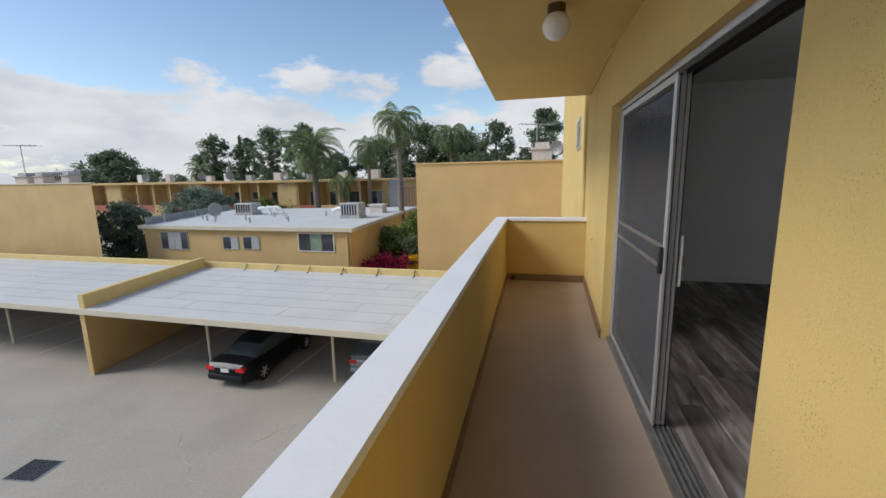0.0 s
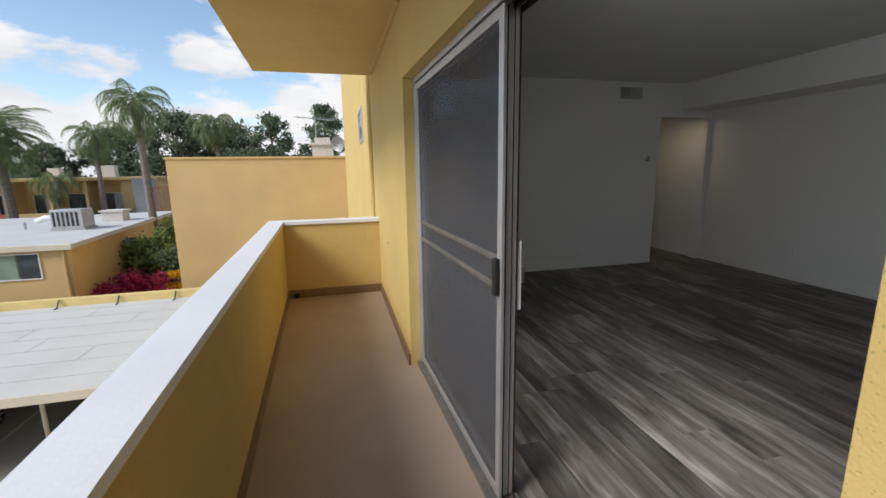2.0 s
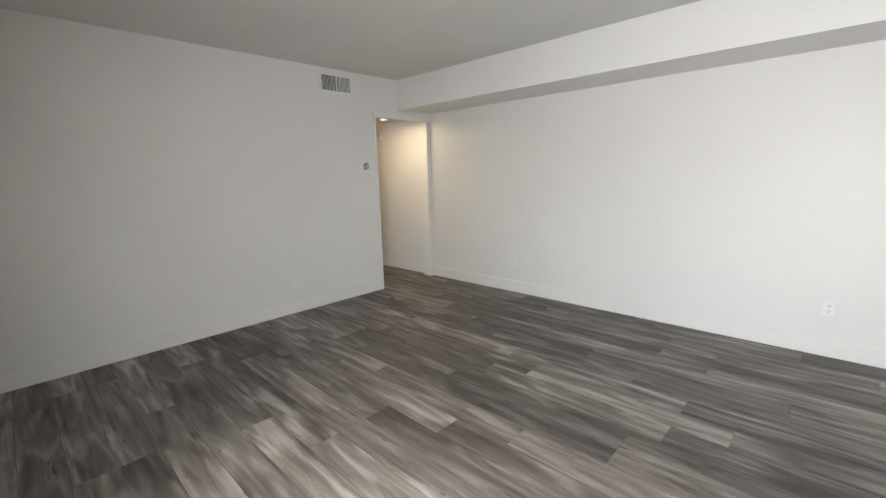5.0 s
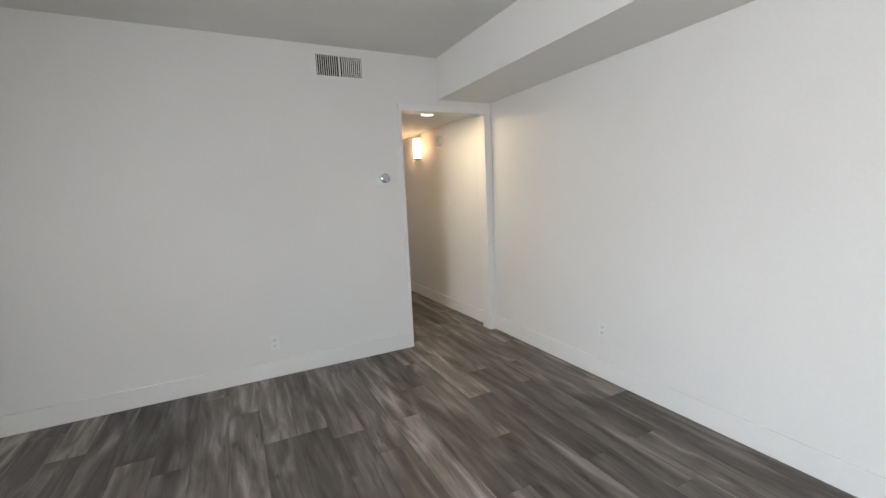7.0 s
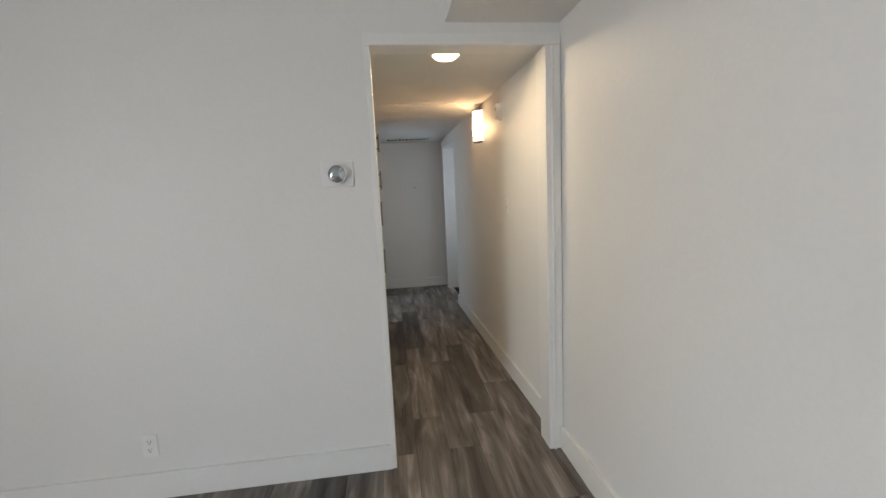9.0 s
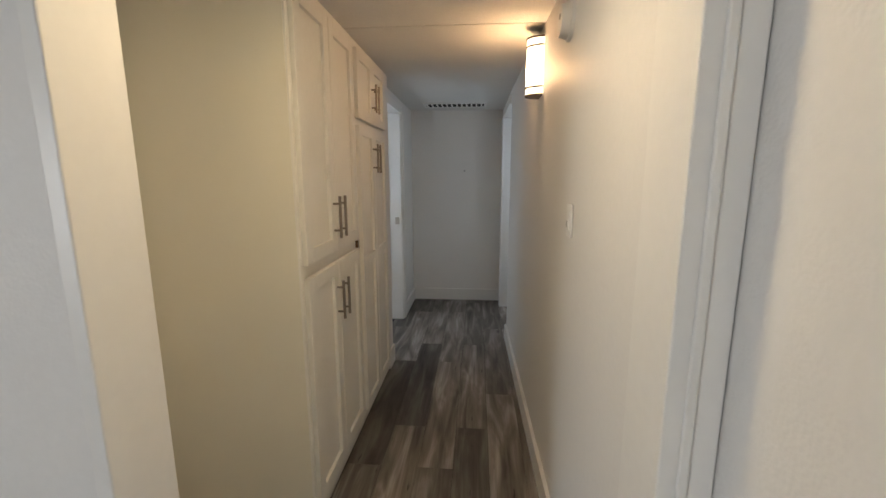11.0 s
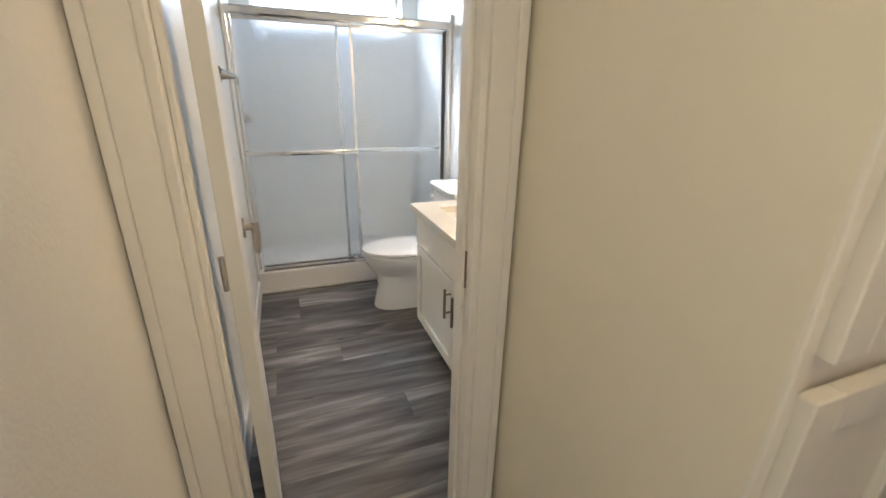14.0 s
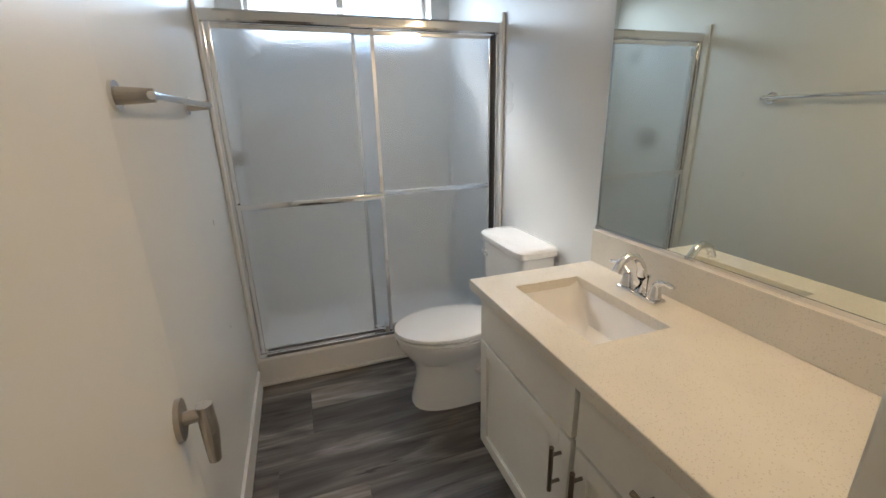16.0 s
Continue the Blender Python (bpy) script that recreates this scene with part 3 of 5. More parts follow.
structure("trim_bath_door", boxes(*casing_rows(BX1, 1, BD0, BD1, 2.05, 0.078), (BX0 - 0.004, BX1 + 0.004, BD0 - 0.001, BD0 + 0.018, 0, 2.05), (BX0 - 0.004, BX1 + 0.004, BD1 - 0.018, BD1 + 0.001, 0, 2.05),
          (BX0 + 0.035, BX0 + 0.07, BD0 + 0.018, BD0 + 0.03, 0, 2.035), (BX0 + 0.035, BX0 + 0.07, BD1 - 0.03, BD1 - 0.018, 0, 2.035), (BX0, BX1, BD0 + 0.018, BD1 - 0.018, 2.03, 2.049), bevel=0.003), TRIM,
          "cream-white stepped casing and jamb of the bathroom door", "trim")
structure("trim_hall_west_door", boxes(*casing_rows(3.90, 1, 9.93, 10.86, 2.04, 0.07), (3.78, 3.904, 10.845, 10.879, 0, 2.04), (3.78, 3.904, 9.901, 9.935, 0, 2.04), bevel=0.003), TRIM,
          "white casing of the side doorway", "trim")
structure("trim_hall_east_door", boxes((4.905, 4.92, 11.33, 11.40, 0, 2.12), (4.915, 5.11, 11.34, 11.395, 0, 2.05), (4.905, 4.922, 10.44, 11.33, 2.05, 2.12), (4.93, 5.09, 10.432, 10.45, 0, 2.05), bevel=0.003), TRIM,
          "white casing of the doorway by the hall's end", "trim")

# balcony
def para(y, off):
    """The parapet runs slightly askew to the wall."""
    return -0.83 - 0.0362 * y - off


structure("floor_balcony", prism([(para(-4, 0.13), -4), (0.28, -4), (0.14, 2.4), (0.06, 5.02), (0.0, 5.02), (0, 7.24), (para(7.24, 0.13), 7.24)], -0.25, -0.02), DECK, "worn brown coated balcony floor", "floor")
structure("wall_parapet", prism([(para(-4, 0.14), -4), (para(-4, -0.01), -4), (para(7.08, -0.01), 7.08), (para(7.08, 0.14), 7.08)], -0.6, 0.835), STUCCO, "yellow stucco balcony parapet", "parapet")
structure("wall_parapet_end", prism([(para(7.08, 0.15), 7.081), (-0.001, 7.081), (-0.001, 7.23), (para(7.23, 0.15), 7.23)], -0.6, 0.835), STUCCO, "yellow stucco parapet across the balcony's end", "parapet")
structure("wall_balcony_back", boxes((-0.85, 0.25, -4.15, -4.0, -0.6, 0.835)), STUCCO, "yellow stucco parapet behind", "wall")
structure("trim_parapet_cap", prism([(para(-4, 0.152), -4), (para(-4, -0.02), -4), (para(7.06, -0.02), 7.06), (-0.001, 7.06), (-0.001, 7.25), (para(7.25, 0.15), 7.25)], 0.836, 0.872), CAP,
          "white painted cap on the parapet", "cap")
structure("ceiling_balcony", prism([(para(-0.95, 0.14), -0.95), (0.2, -0.95), (SKEW, DOOR_Y0), (-0.001, 5.02), (-0.001, 7.26), (para(7.26, 0.17), 7.26)], 2.50, 2.75), STUCCO, "shaded yellow stucco balcony soffit", "soffit")
structure("wall_upper_parapet", prism([(para(-0.95, 0.14), -0.95), (para(-0.95, 0.0), -0.95), (para(7.26, 0.02), 7.26), (para(7.26, 0.17), 7.26)], 2.751, 3.6), STUCCO, "yellow parapet of the balcony above", "parapet")
structure("baseboard_balcony", boxes((-0.018, -0.0005, DOOR_Y1, 7.08, -0.02, 0.075), (-1.07, -0.0185, 7.062, 7.0805, -0.02, 0.075), bevel=0.003), DECK_BASE, "brown painted base of the balcony wall", "baseboard")
structure("baseboard_parapet", prism([(para(-4, -0.0105), -4), (para(-4, -0.026), -4), (para(7.06, -0.026), 7.06), (para(7.06, -0.0105), 7.06)], -0.02, 0.055), DECK_BASE, "brown painted base of the parapet", "baseboard")
structure("trim_soffit_joint", boxes((-0.03, -0.0005, 5.02, 7.1, 2.478, 2.4995), bevel=0.006), STUCCO, "rounded stucco joint under the soffit", "trim")

# ---- the ground and the buildings across the lot ----
G = -6.2
structure("ground", prism([(-700, -700), (700, -700), (700, 900), (-700, 900)], G - 0.5, G), CONCRETE, "stained pale concrete parking lot", "ground")


def window(parent, x0, x1, z0, z1, y, pane_materials, frame_material=TRIM):
    """A flat window facing -y, a pane for each material."""
    w = 0.05
    wf = part("window", boxes((x0, x1, y - 0.05, y + 0.02, z0, z0 + w), (x0, x1, y - 0.05, y + 0.02, z1 - w, z1), (x0, x0 + w, y - 0.05, y + 0.02, z0 + w, z1 - w), (x1 - w, x1, y - 0.05, y + 0.02, z0 + w, z1 - w)),
              frame_material, parent)
    step = (x1 - x0 - 2 * w) / len(pane_materials)
    for i, pm in enumerate(pane_materials):
        part("pane", boxes((x0 + w + i * step + 0.02, x0 + w + (i + 1) * step - 0.02, y - 0.03, y - 0.01, z0 + w, z1 - w)), pm, wf)
    return wf


mid = thing("apartment_building", "tan stucco apartment house with a flat grey roof", "building", (0, 0, G))
part("wall", prism([(-28.15, 24.0), (-12.23, 24.0), (-13.7, 41.0), (-32.4, 37.0)], 0.0, -1.78 - G), STUCCO_FAR, mid)
part("roof", prism([(-28.35, 23.8), (-12.05, 23.8), (-13.55, 41.2), (-32.6, 37.2)], -1.78 - G + 0.001, -1.56 - G), ROOFING, mid, "pale grey coated flat roof")
part("roof_edge", boxes((-28.4, -12.0, 23.74, 23.80, -1.80 - G, -1.53 - G), bevel=0.02), CREAM, mid)
part("downpipe", rod(bmesh.new(), (-12.45, 23.93, 0), (-12.45, 23.93, -1.8 - G), 0.06), STUCCO_FAR, mid)
window(mid, -15.9, -13.37, -3.08 - G, -1.9 - G, 24.0, [DARK_GLASS, GREEN_PANE, DARK_GLASS])
window(mid, -26.75, -24.43, -3.22 - G, -1.98 - G, 24.0, [DARK_GLASS, CURTAIN, CURTAIN, DARK_GLASS], METAL_GREY)
window(mid, -21.61, -20.38, -3.1 - G, -2.23 - G, 24.0, [DARK_GLASS, CURTAIN], METAL_GREY)
window(mid, -20.01, -18.76, -3.06 - G, -2.2 - G, 24.0, [DARK_GLASS, CURTAIN], METAL_GREY)
for i in range(6):
    a, b = i / 6, (i + 0.93) / 6
    p = [(-28.2 - 4.0 * s, 24.2 + 12.6 * s) for s in (a, b)]
    part("roof_panel", prism([p[0], (p[0][0] + 0.06, p[0][1]), (p[1][0] + 0.06, p[1][1]), p[1]], -1.56 - G, -1.05 - G), GREY_PANEL, mid)
for wx, wz in ((-12.75, -3.2), (-13.3, -3.2)):
    part("side_window", boxes((wx - 0.02 - (0.0 if wx > -13 else 0.12), wx + 0.09, 30.0 if wx > -13 else 36.0, 31.0 if wx > -13 else 37.0, wz - G, wz + 0.9 - G)), DARK_GLASS, mid)


def roof_unit(where, w, d, h):
    u = thing("air_conditioner", "weathered grey rooftop air conditioner on the flat roof", "air conditioner", where, 0, "rooftop units")
    part("casing", boxes((-w / 2, w / 2, -d / 2, d / 2, 0.12, h), bevel=0.03), METAL_GREY, u)
    part("base_rail", boxes((-w / 2 - 0.08, w / 2 + 0.08, -d / 2 - 0.05, d / 2 + 0.05, 0, 0.12)), METAL_GREY, u)
    for i in range(6):
        part("louvre", boxes((-w / 2 + 0.1 + i * (w - 0.2) / 6, -w / 2 + 0.1 + (i + 0.55) * (w - 0.2) / 6, -d / 2 - 0.012, -d / 2 + 0.01, 0.25, h - 0.12)), BLACK, u)
    return u


RZ = -1.56
roof_unit((-15.0, 30.0, RZ), 1.5, 1.2, 1.15)
roof_unit((-26.0, 32.0, RZ), 1.7, 1.2, 1.0)
for i, (dx, dz) in enumerate(((-23.9, 0), (-23.5, 0.02), (-23.1, 0.0))):
    bm = tube(bmesh.new(), [(0.75 * math.cos(a) - 0.3, 0, 0.62 * math.sin(a)) for a in (0.1, 0.5, 0.9, 1.3, 1.7, 2.1)], 0.14, 10)
    single("duct", bm, TRIM, "white curved duct on the flat roof", "duct", (dx, 31.6 + 0.3 * i, RZ + dz), "roof ducts", True)
single("duct", tube(bmesh.new(), [(0.9 * math.cos(a), 0, 0.7 * math.sin(a)) for a in (0.3, 0.8, 1.3, 1.8, 2.4)], 0.16, 10), TRIM, "white curved duct beside a rooftop unit", "duct", (-16.2, 30.2, RZ), "roof ducts", True)
single("roof_hatch", boxes((-0.6, 0.6, -0.5, 0.5, 0, 0.6), (-0.7, 0.7, -0.6, 0.6, 0.6, 0.72), bevel=0.02), BRICK_WHITE, "pale capped chimney box on the roof", "chimney", (-14.9, 34.5, RZ))
for i, (px, py) in enumerate(((-25.6, 27), (-24.2, 26.3), (-22.5, 27.4), (-21.0, 26.0), (-19.8, 28.5), (-18.6, 27.0), (-17.9, 31.0), (-21.9, 30.0), (-26.9, 27.9))):
    single("vent_pipe", rod(rod(bmesh.new(), (0, 0, 0), (0, 0, 0.35), 0.06), (0, 0, 0.34), (0, 0, 0.42), 0.11, 0.02), METAL_GREY, "short metal vent pipe on the flat roof", "vent pipe", (px, py, RZ), "roof vents")


def dish(where, turn, r=0.4):
    d = thing("satellite_dish", "grey satellite dish on a short mast", "satellite dish", where, turn, "dishes")
    bm = bmesh.new()
    loft(bm, [[(r * s * math.cos(a), -0.28 * s * s * r + 0.1, 0.75 + r * s * math.sin(a)) for a in [2 * math.pi * k / 18 for k in range(18)]] for s in (0.05, 0.4, 0.75, 1.0)], False)
    bmesh.ops.solidify(bm, geom=bm.faces[:], thickness=0.015)
    part("reflector", bm, METAL_GREY, d, smooth=True)
    part("mast", rod(bmesh.new(), (0, 0.12, 0), (0, 0.12, 0.8), 0.03), METAL_GREY, d)
    part("arm", rod(bmesh.new(), (0, 0, 0.6), (0, -0.5, 0.72), 0.015), METAL_GREY, d)
    return d


dish((-25.9, 28.2, RZ), 20, 0.55)

# the flank of the house on one side of the lot
left_block = thing("apartment_wing", "blank tan stucco end of an apartment house", "building", (0, 0, G))
part("wall", prism([(-60, 22.0), (-29.6, 22.0), (-37.6, 27.0), (-64, 27.0)], 0, 1.40 - G), STUCCO_FAR, left_block)
part("parapet_cap", boxes((-60, -29.55, 21.95, 22.2, 1.40 - G, 1.47 - G)), CREAM, left_block)
right_block = thing("apartment_wing", "blank tan stucco wing joining the facade", "building", (0, 0, G))
part("wall", boxes((-7.95, 0.058, 24.0, 40.0, 0, 2.10 - G)), STUCCO_FAR, right_block)
part("parapet_cap", boxes((-8.0, 0.05, 23.94, 24.2, 2.101 - G, 2.19 - G), (-8.0, -7.75, 24.2, 40.0, 2.101 - G, 2.19 - G)), STUCCO_FAR, right_block)
chimney = thing("chimney", "pale brick chimney above the flat roof", "chimney", (-1.05, 26.5, 2.1))
part("stack", boxes((-0.55, 0.55, -0.4, 0.4, 0, 0.75)), BRICK_WHITE, chimney)
part("cap", boxes((-0.65, 0.65, -0.5, 0.5, 0.751, 0.86), (-0.4, 0.4, -0.3, 0.3, 0.86, 1.15)), BRICK_WHITE, chimney)
dish((-0.25, 25.5, 2.12), -30, 0.4)


def antenna(where, h, span):
    a = thing("tv_antenna", "thin rooftop television antenna", "antenna", where, 25, "antennas")
    part("mast", rod(bmesh.new(), (0, 0, 0), (0, 0, h), 0.03, n=8), METAL_GREY, a)
    part("boom", rod(bmesh.new(), (-span / 2, 0, h), (span / 2, 0, h - 0.05), 0.022, n=8), METAL_GREY, a)
    for i in range(8):
        x = -span / 2 + i * span / 7
        part("element", rod(bmesh.new(), (x, -0.35 - 0.05 * i, h), (x, 0.35 + 0.05 * i, h), 0.012, n=6), METAL_GREY, a)
    return a


antenna((-38.7, 24.0, 1.4), 2.85, 1.9)
antenna((-1.4, 27.5, 2.1), 2.3, 2.2)
for cx, cy, w in ((-38.6, 24.0, 1.3), (-36.2, 23.6, 0.9), (-33.0, 23.2, 0.7)):
    c = thing("rooftop_box", "pale rooftop flue box on the tan wing", "chimney", (cx, cy, 1.4), 0, "flue boxes")
    part("stack", boxes((-w / 2, w / 2, -0.4, 0.4, 0, 0.55), bevel=0.02), BRICK_WHITE, c)
    part("cap", boxes((-w / 2 - 0.08, w / 2 + 0.08, -0.48, 0.48, 0.55, 0.62), (-w / 3, w / 3, -0.3, 0.3, 0.62, 0.85)), METAL_GREY, c)
roof_unit((-37.0, 25.5, 1.4), 1.5, 1.1, 0.95)
antenna((-34.0, 24.5, 1.4), 1.0, 1.4)

# far row of flats with recessed balconies
far_row = thing("apartment_row", "long tan apartment row with recessed balconies", "building", (0, 0, G))
FZ = 1.25 - G
part("wall", boxes((-75, -18, 51.8, 60, 0, FZ - 0.3)), STUCCO_FAR, far_row)
part("roof", boxes((-75.5, -17.6, 49.6, 60.4, FZ - 0.3, FZ), bevel=0.03), STUCCO_FAR, far_row)
part("lower_wall", boxes((-75, -18, 50.0, 51.79, 0, 3.2)), STUCCO_FAR, far_row)
rnd = random.Random(5)
for i in range(19):
    x = -75 + i * 3.0
    if i % 5 == 3:
        part("bay_wall", boxes((x, x + 3.0, 50.0, 51.79, 3.2, FZ - 0.301)), STUCCO_FAR, far_row)
        continue
    part("fin_wall", boxes((x - 0.12, x + 0.12, 50.0, 51.79, 3.2, FZ - 0.301)), STUCCO_FAR, far_row)
    part("railing", boxes((x + 0.13, x + 2.87, 50.0, 50.1, 3.2, 4.15)), RED_RAIL if i % 3 else STUCCO_FAR, far_row)
    dw = window(far_row, x + 0.5 + rnd.random() * 0.3, x + 2.5, 3.4, 5.9, 51.79, [DARK_GLASS, CURTAIN if rnd.random() < 0.5 else DARK_GLASS])
shed = thing("wooden_stair_tower", "weathered dark timber stair between the houses", "stair", (-17.0, 47.0, G))
part("tower", boxes((-1.8, -0.6, 0, 2, 0, 7.3)), GREY_PANEL, shed)
for i in range(9):
    part("baluster", boxes((-0.5 + i * 0.35, -0.42 + i * 0.35, 0, 0.08, 3.8, 6.4)), RED_RAIL, shed)
part("rail", boxes((-0.6, 2.6, -0.02, 0.1, 6.4, 6.5), (-0.6, 2.6, -0.02, 0.1, 3.7, 3.8)), RED_RAIL, shed)
for cx in (-64, -57.5, -51, -46, -41.5, -37, -32.5, -27, -23):
    c = thing("rooftop_box", "small flue box on the far roof", "chimney", (cx + rnd.uniform(-1, 1), 51 + rnd.random() * 3, 1.25), 0, "flue boxes")
    w = rnd.uniform(0.7, 1.5)
    part("stack", boxes((-w / 2, w / 2, -0.4, 0.4, 0, rnd.uniform(0.6, 1.2)), bevel=0.02), rnd.choice([BRICK_WHITE, METAL_GREY, TRIM]), c)
for cx in (-58.5, -48.5, -43.8, -35.0):
    dish((cx, 50.5, 1.25), rnd.uniform(-40, 40), 0.55)
antenna((-60.0, 52.0, 1.25), 1.7, 2.0)
antenna((-45.0, 52.0, 1.25), 1.5, 2.0)

# carport
carport = thing("carport", "open carport with a grey flat roof and slender posts", "carport", (0, 0, G))
CZ = -3.42 - G
part("roof_slab", boxes((-48, 0.0, 12.72, 20.2, CZ - 0.16, CZ)), ROOFING, carport, "pale grey coated carport roof")
part("fascia", boxes((-48, 0.0, 12.66, 12.72, CZ - 0.20, CZ + 0.03), bevel=0.01), CREAM, carport)
part("back_curb", boxes((-48, 0.0, 20.2, 20.45, CZ - 0.3, CZ + 0.30), bevel=0.02), YELLOW_TRIM, carport)
part("divider_curb", prism([(-18.4, 12.8), (-18.15, 12.8), (-19.5, 20.2), (-19.75, 20.2)], CZ, CZ + 0.56), YELLOW_TRIM, carport)
part("divider_wall", prism([(-18.4, 12.75), (-18.15, 12.75), (-19.5, 20.2), (-19.75, 20.2)], 0, CZ - 0.161), STUCCO_FAR, carport)
part("back_wall", boxes((-48, 0.0, 20.2, 20.4, 0, CZ - 0.301)), STUCCO_FAR, carport)
for i in range(7):
    y = 13.6 + i * 1.0
    part("roof_seam", boxes((-47.9, -0.1, y, y + 0.03, CZ + 0.0005, CZ + 0.008)), ROOF_SEAM, carport)
for i in range(6):
    for k in range(8):
        x, y = -1.5 - 4.3 * k - 1.7 * (i % 3), 13.63 + i
        part("roof_joint", boxes((x, x + 0.03, y, y + 0.97, CZ + 0.0005, CZ + 0.008)), ROOF_SEAM, carport)
for px in (-45, -38.5, -32.0, -25.6, -14.0, -8.3, -2.0):
    part("post", rod(bmesh.new(), (px, 14.4, 0), (px, 14.4, CZ - 0.16), 0.055, n=10), CREAM, carport)
for i in range(8):
    part("roof_bracket", tube(bmesh.new(), [(-3 - 1.95 * i, 20.2, CZ + 0.28), (-3 - 1.95 * i, 20.0, CZ + 0.02), (-3.0 - 1.95 * i, 19.85, CZ + 0.01)], 0.03, 6), BLACK, carport)
for i in range(12):
    single("stall_line", boxes((-0.05, 0.05, -2.7, 2.7, 0, 0.004)), CREAM, "faded painted parking stall line on concrete", "road marking", (-1.0 - 3.15 * i, 16.6, G), "stall lines")
drain = thing("storm_drain", "dark metal grate in the concrete lot", "drain", (-13.9, 8.1, G), 8)
part("grate_frame", boxes((-0.5, 0.5, -0.42, 0.42, 0, 0.008)), ALU_DARK, drain)
for i in range(9):
    part("bar", boxes((-0.45 + i * 0.1, -0.40 + i * 0.1, -0.38, 0.38, 0.008, 0.022)), BLACK, drain)
for i, (cx, cy, ln, tn) in enumerate(((-11.9, 10.4, 3.2, 20), (-10.2, 9.4, 2.4, -35), (-16.4, 9.8, 2.8, 5), (-8.5, 11.0, 2.0, 60))):
    bm = tube(bmesh.new(), [(ln * (k / 9 - 0.5), 0.09 * math.sin(k * 2.1 + i) + 0.05 * math.sin(k * 5.3), 0.0) for k in range(10)], 0.007, 5)
    ob = single("crack", bm, ROOF_SEAM, "thin tarred crack in the concrete", "crack", (cx, cy, G + 0.002), "cracks")
    ob.rotation_euler[2] = radians(tn)


def car(label, where, paint, hatch=False):
    """A parked car; its tail is at the origin and its nose points along y."""
    c = thing("car", label, "car", where, 0, "parked cars")
    L, W = (4.3, 1.74) if hatch else (4.85, 1.80)

    def ring(y, w, z0, z1, crown=0.0):
        h = w / 2
        return [(-h * 0.86, y, z0), (h * 0.86, y, z0), (h, y, z0 + 0.18), (h, y, z0 + (z1 - z0) * 0.72), (h * 0.9, y, z1), (0, y, z1 + crown), (-h * 0.9, y, z1), (-h, y, z0 + (z1 - z0) * 0.72), (-h, y, z0 + 0.18)]

    zb = 1.02 if hatch else 0.98
    part("body", loft(bmesh.new(), [ring(0.0, W * 0.82, 0.32, zb - 0.12), ring(0.10, W * 0.93, 0.24, zb - 0.02, 0.02), ring(0.45, W, 0.2, zb, 0.03), ring(1.3, W, 0.18, zb - 0.02, 0.02), ring(3.2, W, 0.18, 0.95, 0.02),
         ring(L - 0.9, W * 0.98, 0.18, 0.86, 0.04), ring(L - 0.25, W * 0.9, 0.2, 0.72, 0.04), ring(L, W * 0.74, 0.3, 0.60)]), paint, c, smooth=True)

    def cabin(y, w, z, lift):
        h = w / 2
        return [(-h, y, z), (h, y, z), (h * 0.98, y, z + lift * 0.5), (h * 0.80, y, z + lift), (0, y, z + lift * 1.06), (-h * 0.80, y, z + lift), (-h * 0.98, y, z + lift * 0.5)]

    st = [(0.15, 0.05), (0.5, 0.40), (0.8, 0.47), (2.2, 0.48), (2.9, 0.36), (3.5, 0.03)] if hatch else [(0.75, 0.04), (1.3, 0.34), (1.75, 0.46), (2.6, 0.47), (3.1, 0.34), (3.8, 0.02)]
    part("glasshouse", loft(bmesh.new(), [cabin(y, W * 0.88, zb - 0.04, h) for y, h in st]), DARK_GLASS, c, "dark tinted windows", True)
    part("roof", loft(bmesh.new(), [[(x * 1.0, y, z + 0.012) for x, y, z in ((-W * 0.33, yy, zb - 0.04 + h), (0, yy, zb - 0.04 + h * 1.07), (W * 0.33, yy, zb - 0.04 + h), (0, yy, zb - 0.05 + h))] for yy, h in st[1:-1]]), paint, c, smooth=True)
    for s in (-1, 1):
        part("tail_lamp", boxes((min(s * W * 0.26, s * W * 0.46), max(s * W * 0.26, s * W * 0.46), -0.02, 0.16, 0.70, 0.86), bevel=0.02), RED_LENS, c, "red tail lamp")
        part("mirror", boxes((min(s * W * 0.5, s * W * 0.6), max(s * W * 0.5, s * W * 0.6), 3.0, 3.12, 0.92, 1.05), bevel=0.03), paint, c)
        for y in (0.98, L - 0.95):
            wheel = part("wheel", rod(bmesh.new(), (s * (W / 2 - 0.2), y, 0.325), (s * (W / 2 + 0.006), y, 0.325), 0.325, n=24), RUBBER, c)
            part("rim", rod(bmesh.new(), (s * (W / 2 - 0.05), y, 0.325), (s * (W / 2 + 0.012), y, 0.325), 0.20, n=20), DARK, wheel)
            for k in range(7):
                a = 2 * math.pi * k / 7
                part("spoke", rod(bmesh.new(), (s * (W / 2 + 0.016), y, 0.325), (s * (W / 2 + 0.016), y + 0.215 * math.cos(a), 0.325 + 0.215 * math.sin(a)), 0.026, n=6), ALU, wheel)
    part("number_plate", boxes((-0.17, 0.17, -0.018, 0.02, 0.66, 0.80)), PLATE, c)
    part("trim_strip", boxes((-0.45, 0.45, -0.022, 0.02, 0.825, 0.85), bevel=0.006), CHROME, c)
    part("bumper", boxes((-W * 0.43, W * 0.43, -0.05, 0.3, 0.34, 0.56), bevel=0.05), paint, c)
    return c


car("black saloon car parked under the carport", (-12.0, 13.0, G), CAR_BLACK)
car("silver hatchback parked under the carport", (-7.0, 14.6, G), CAR_SILVER, True)


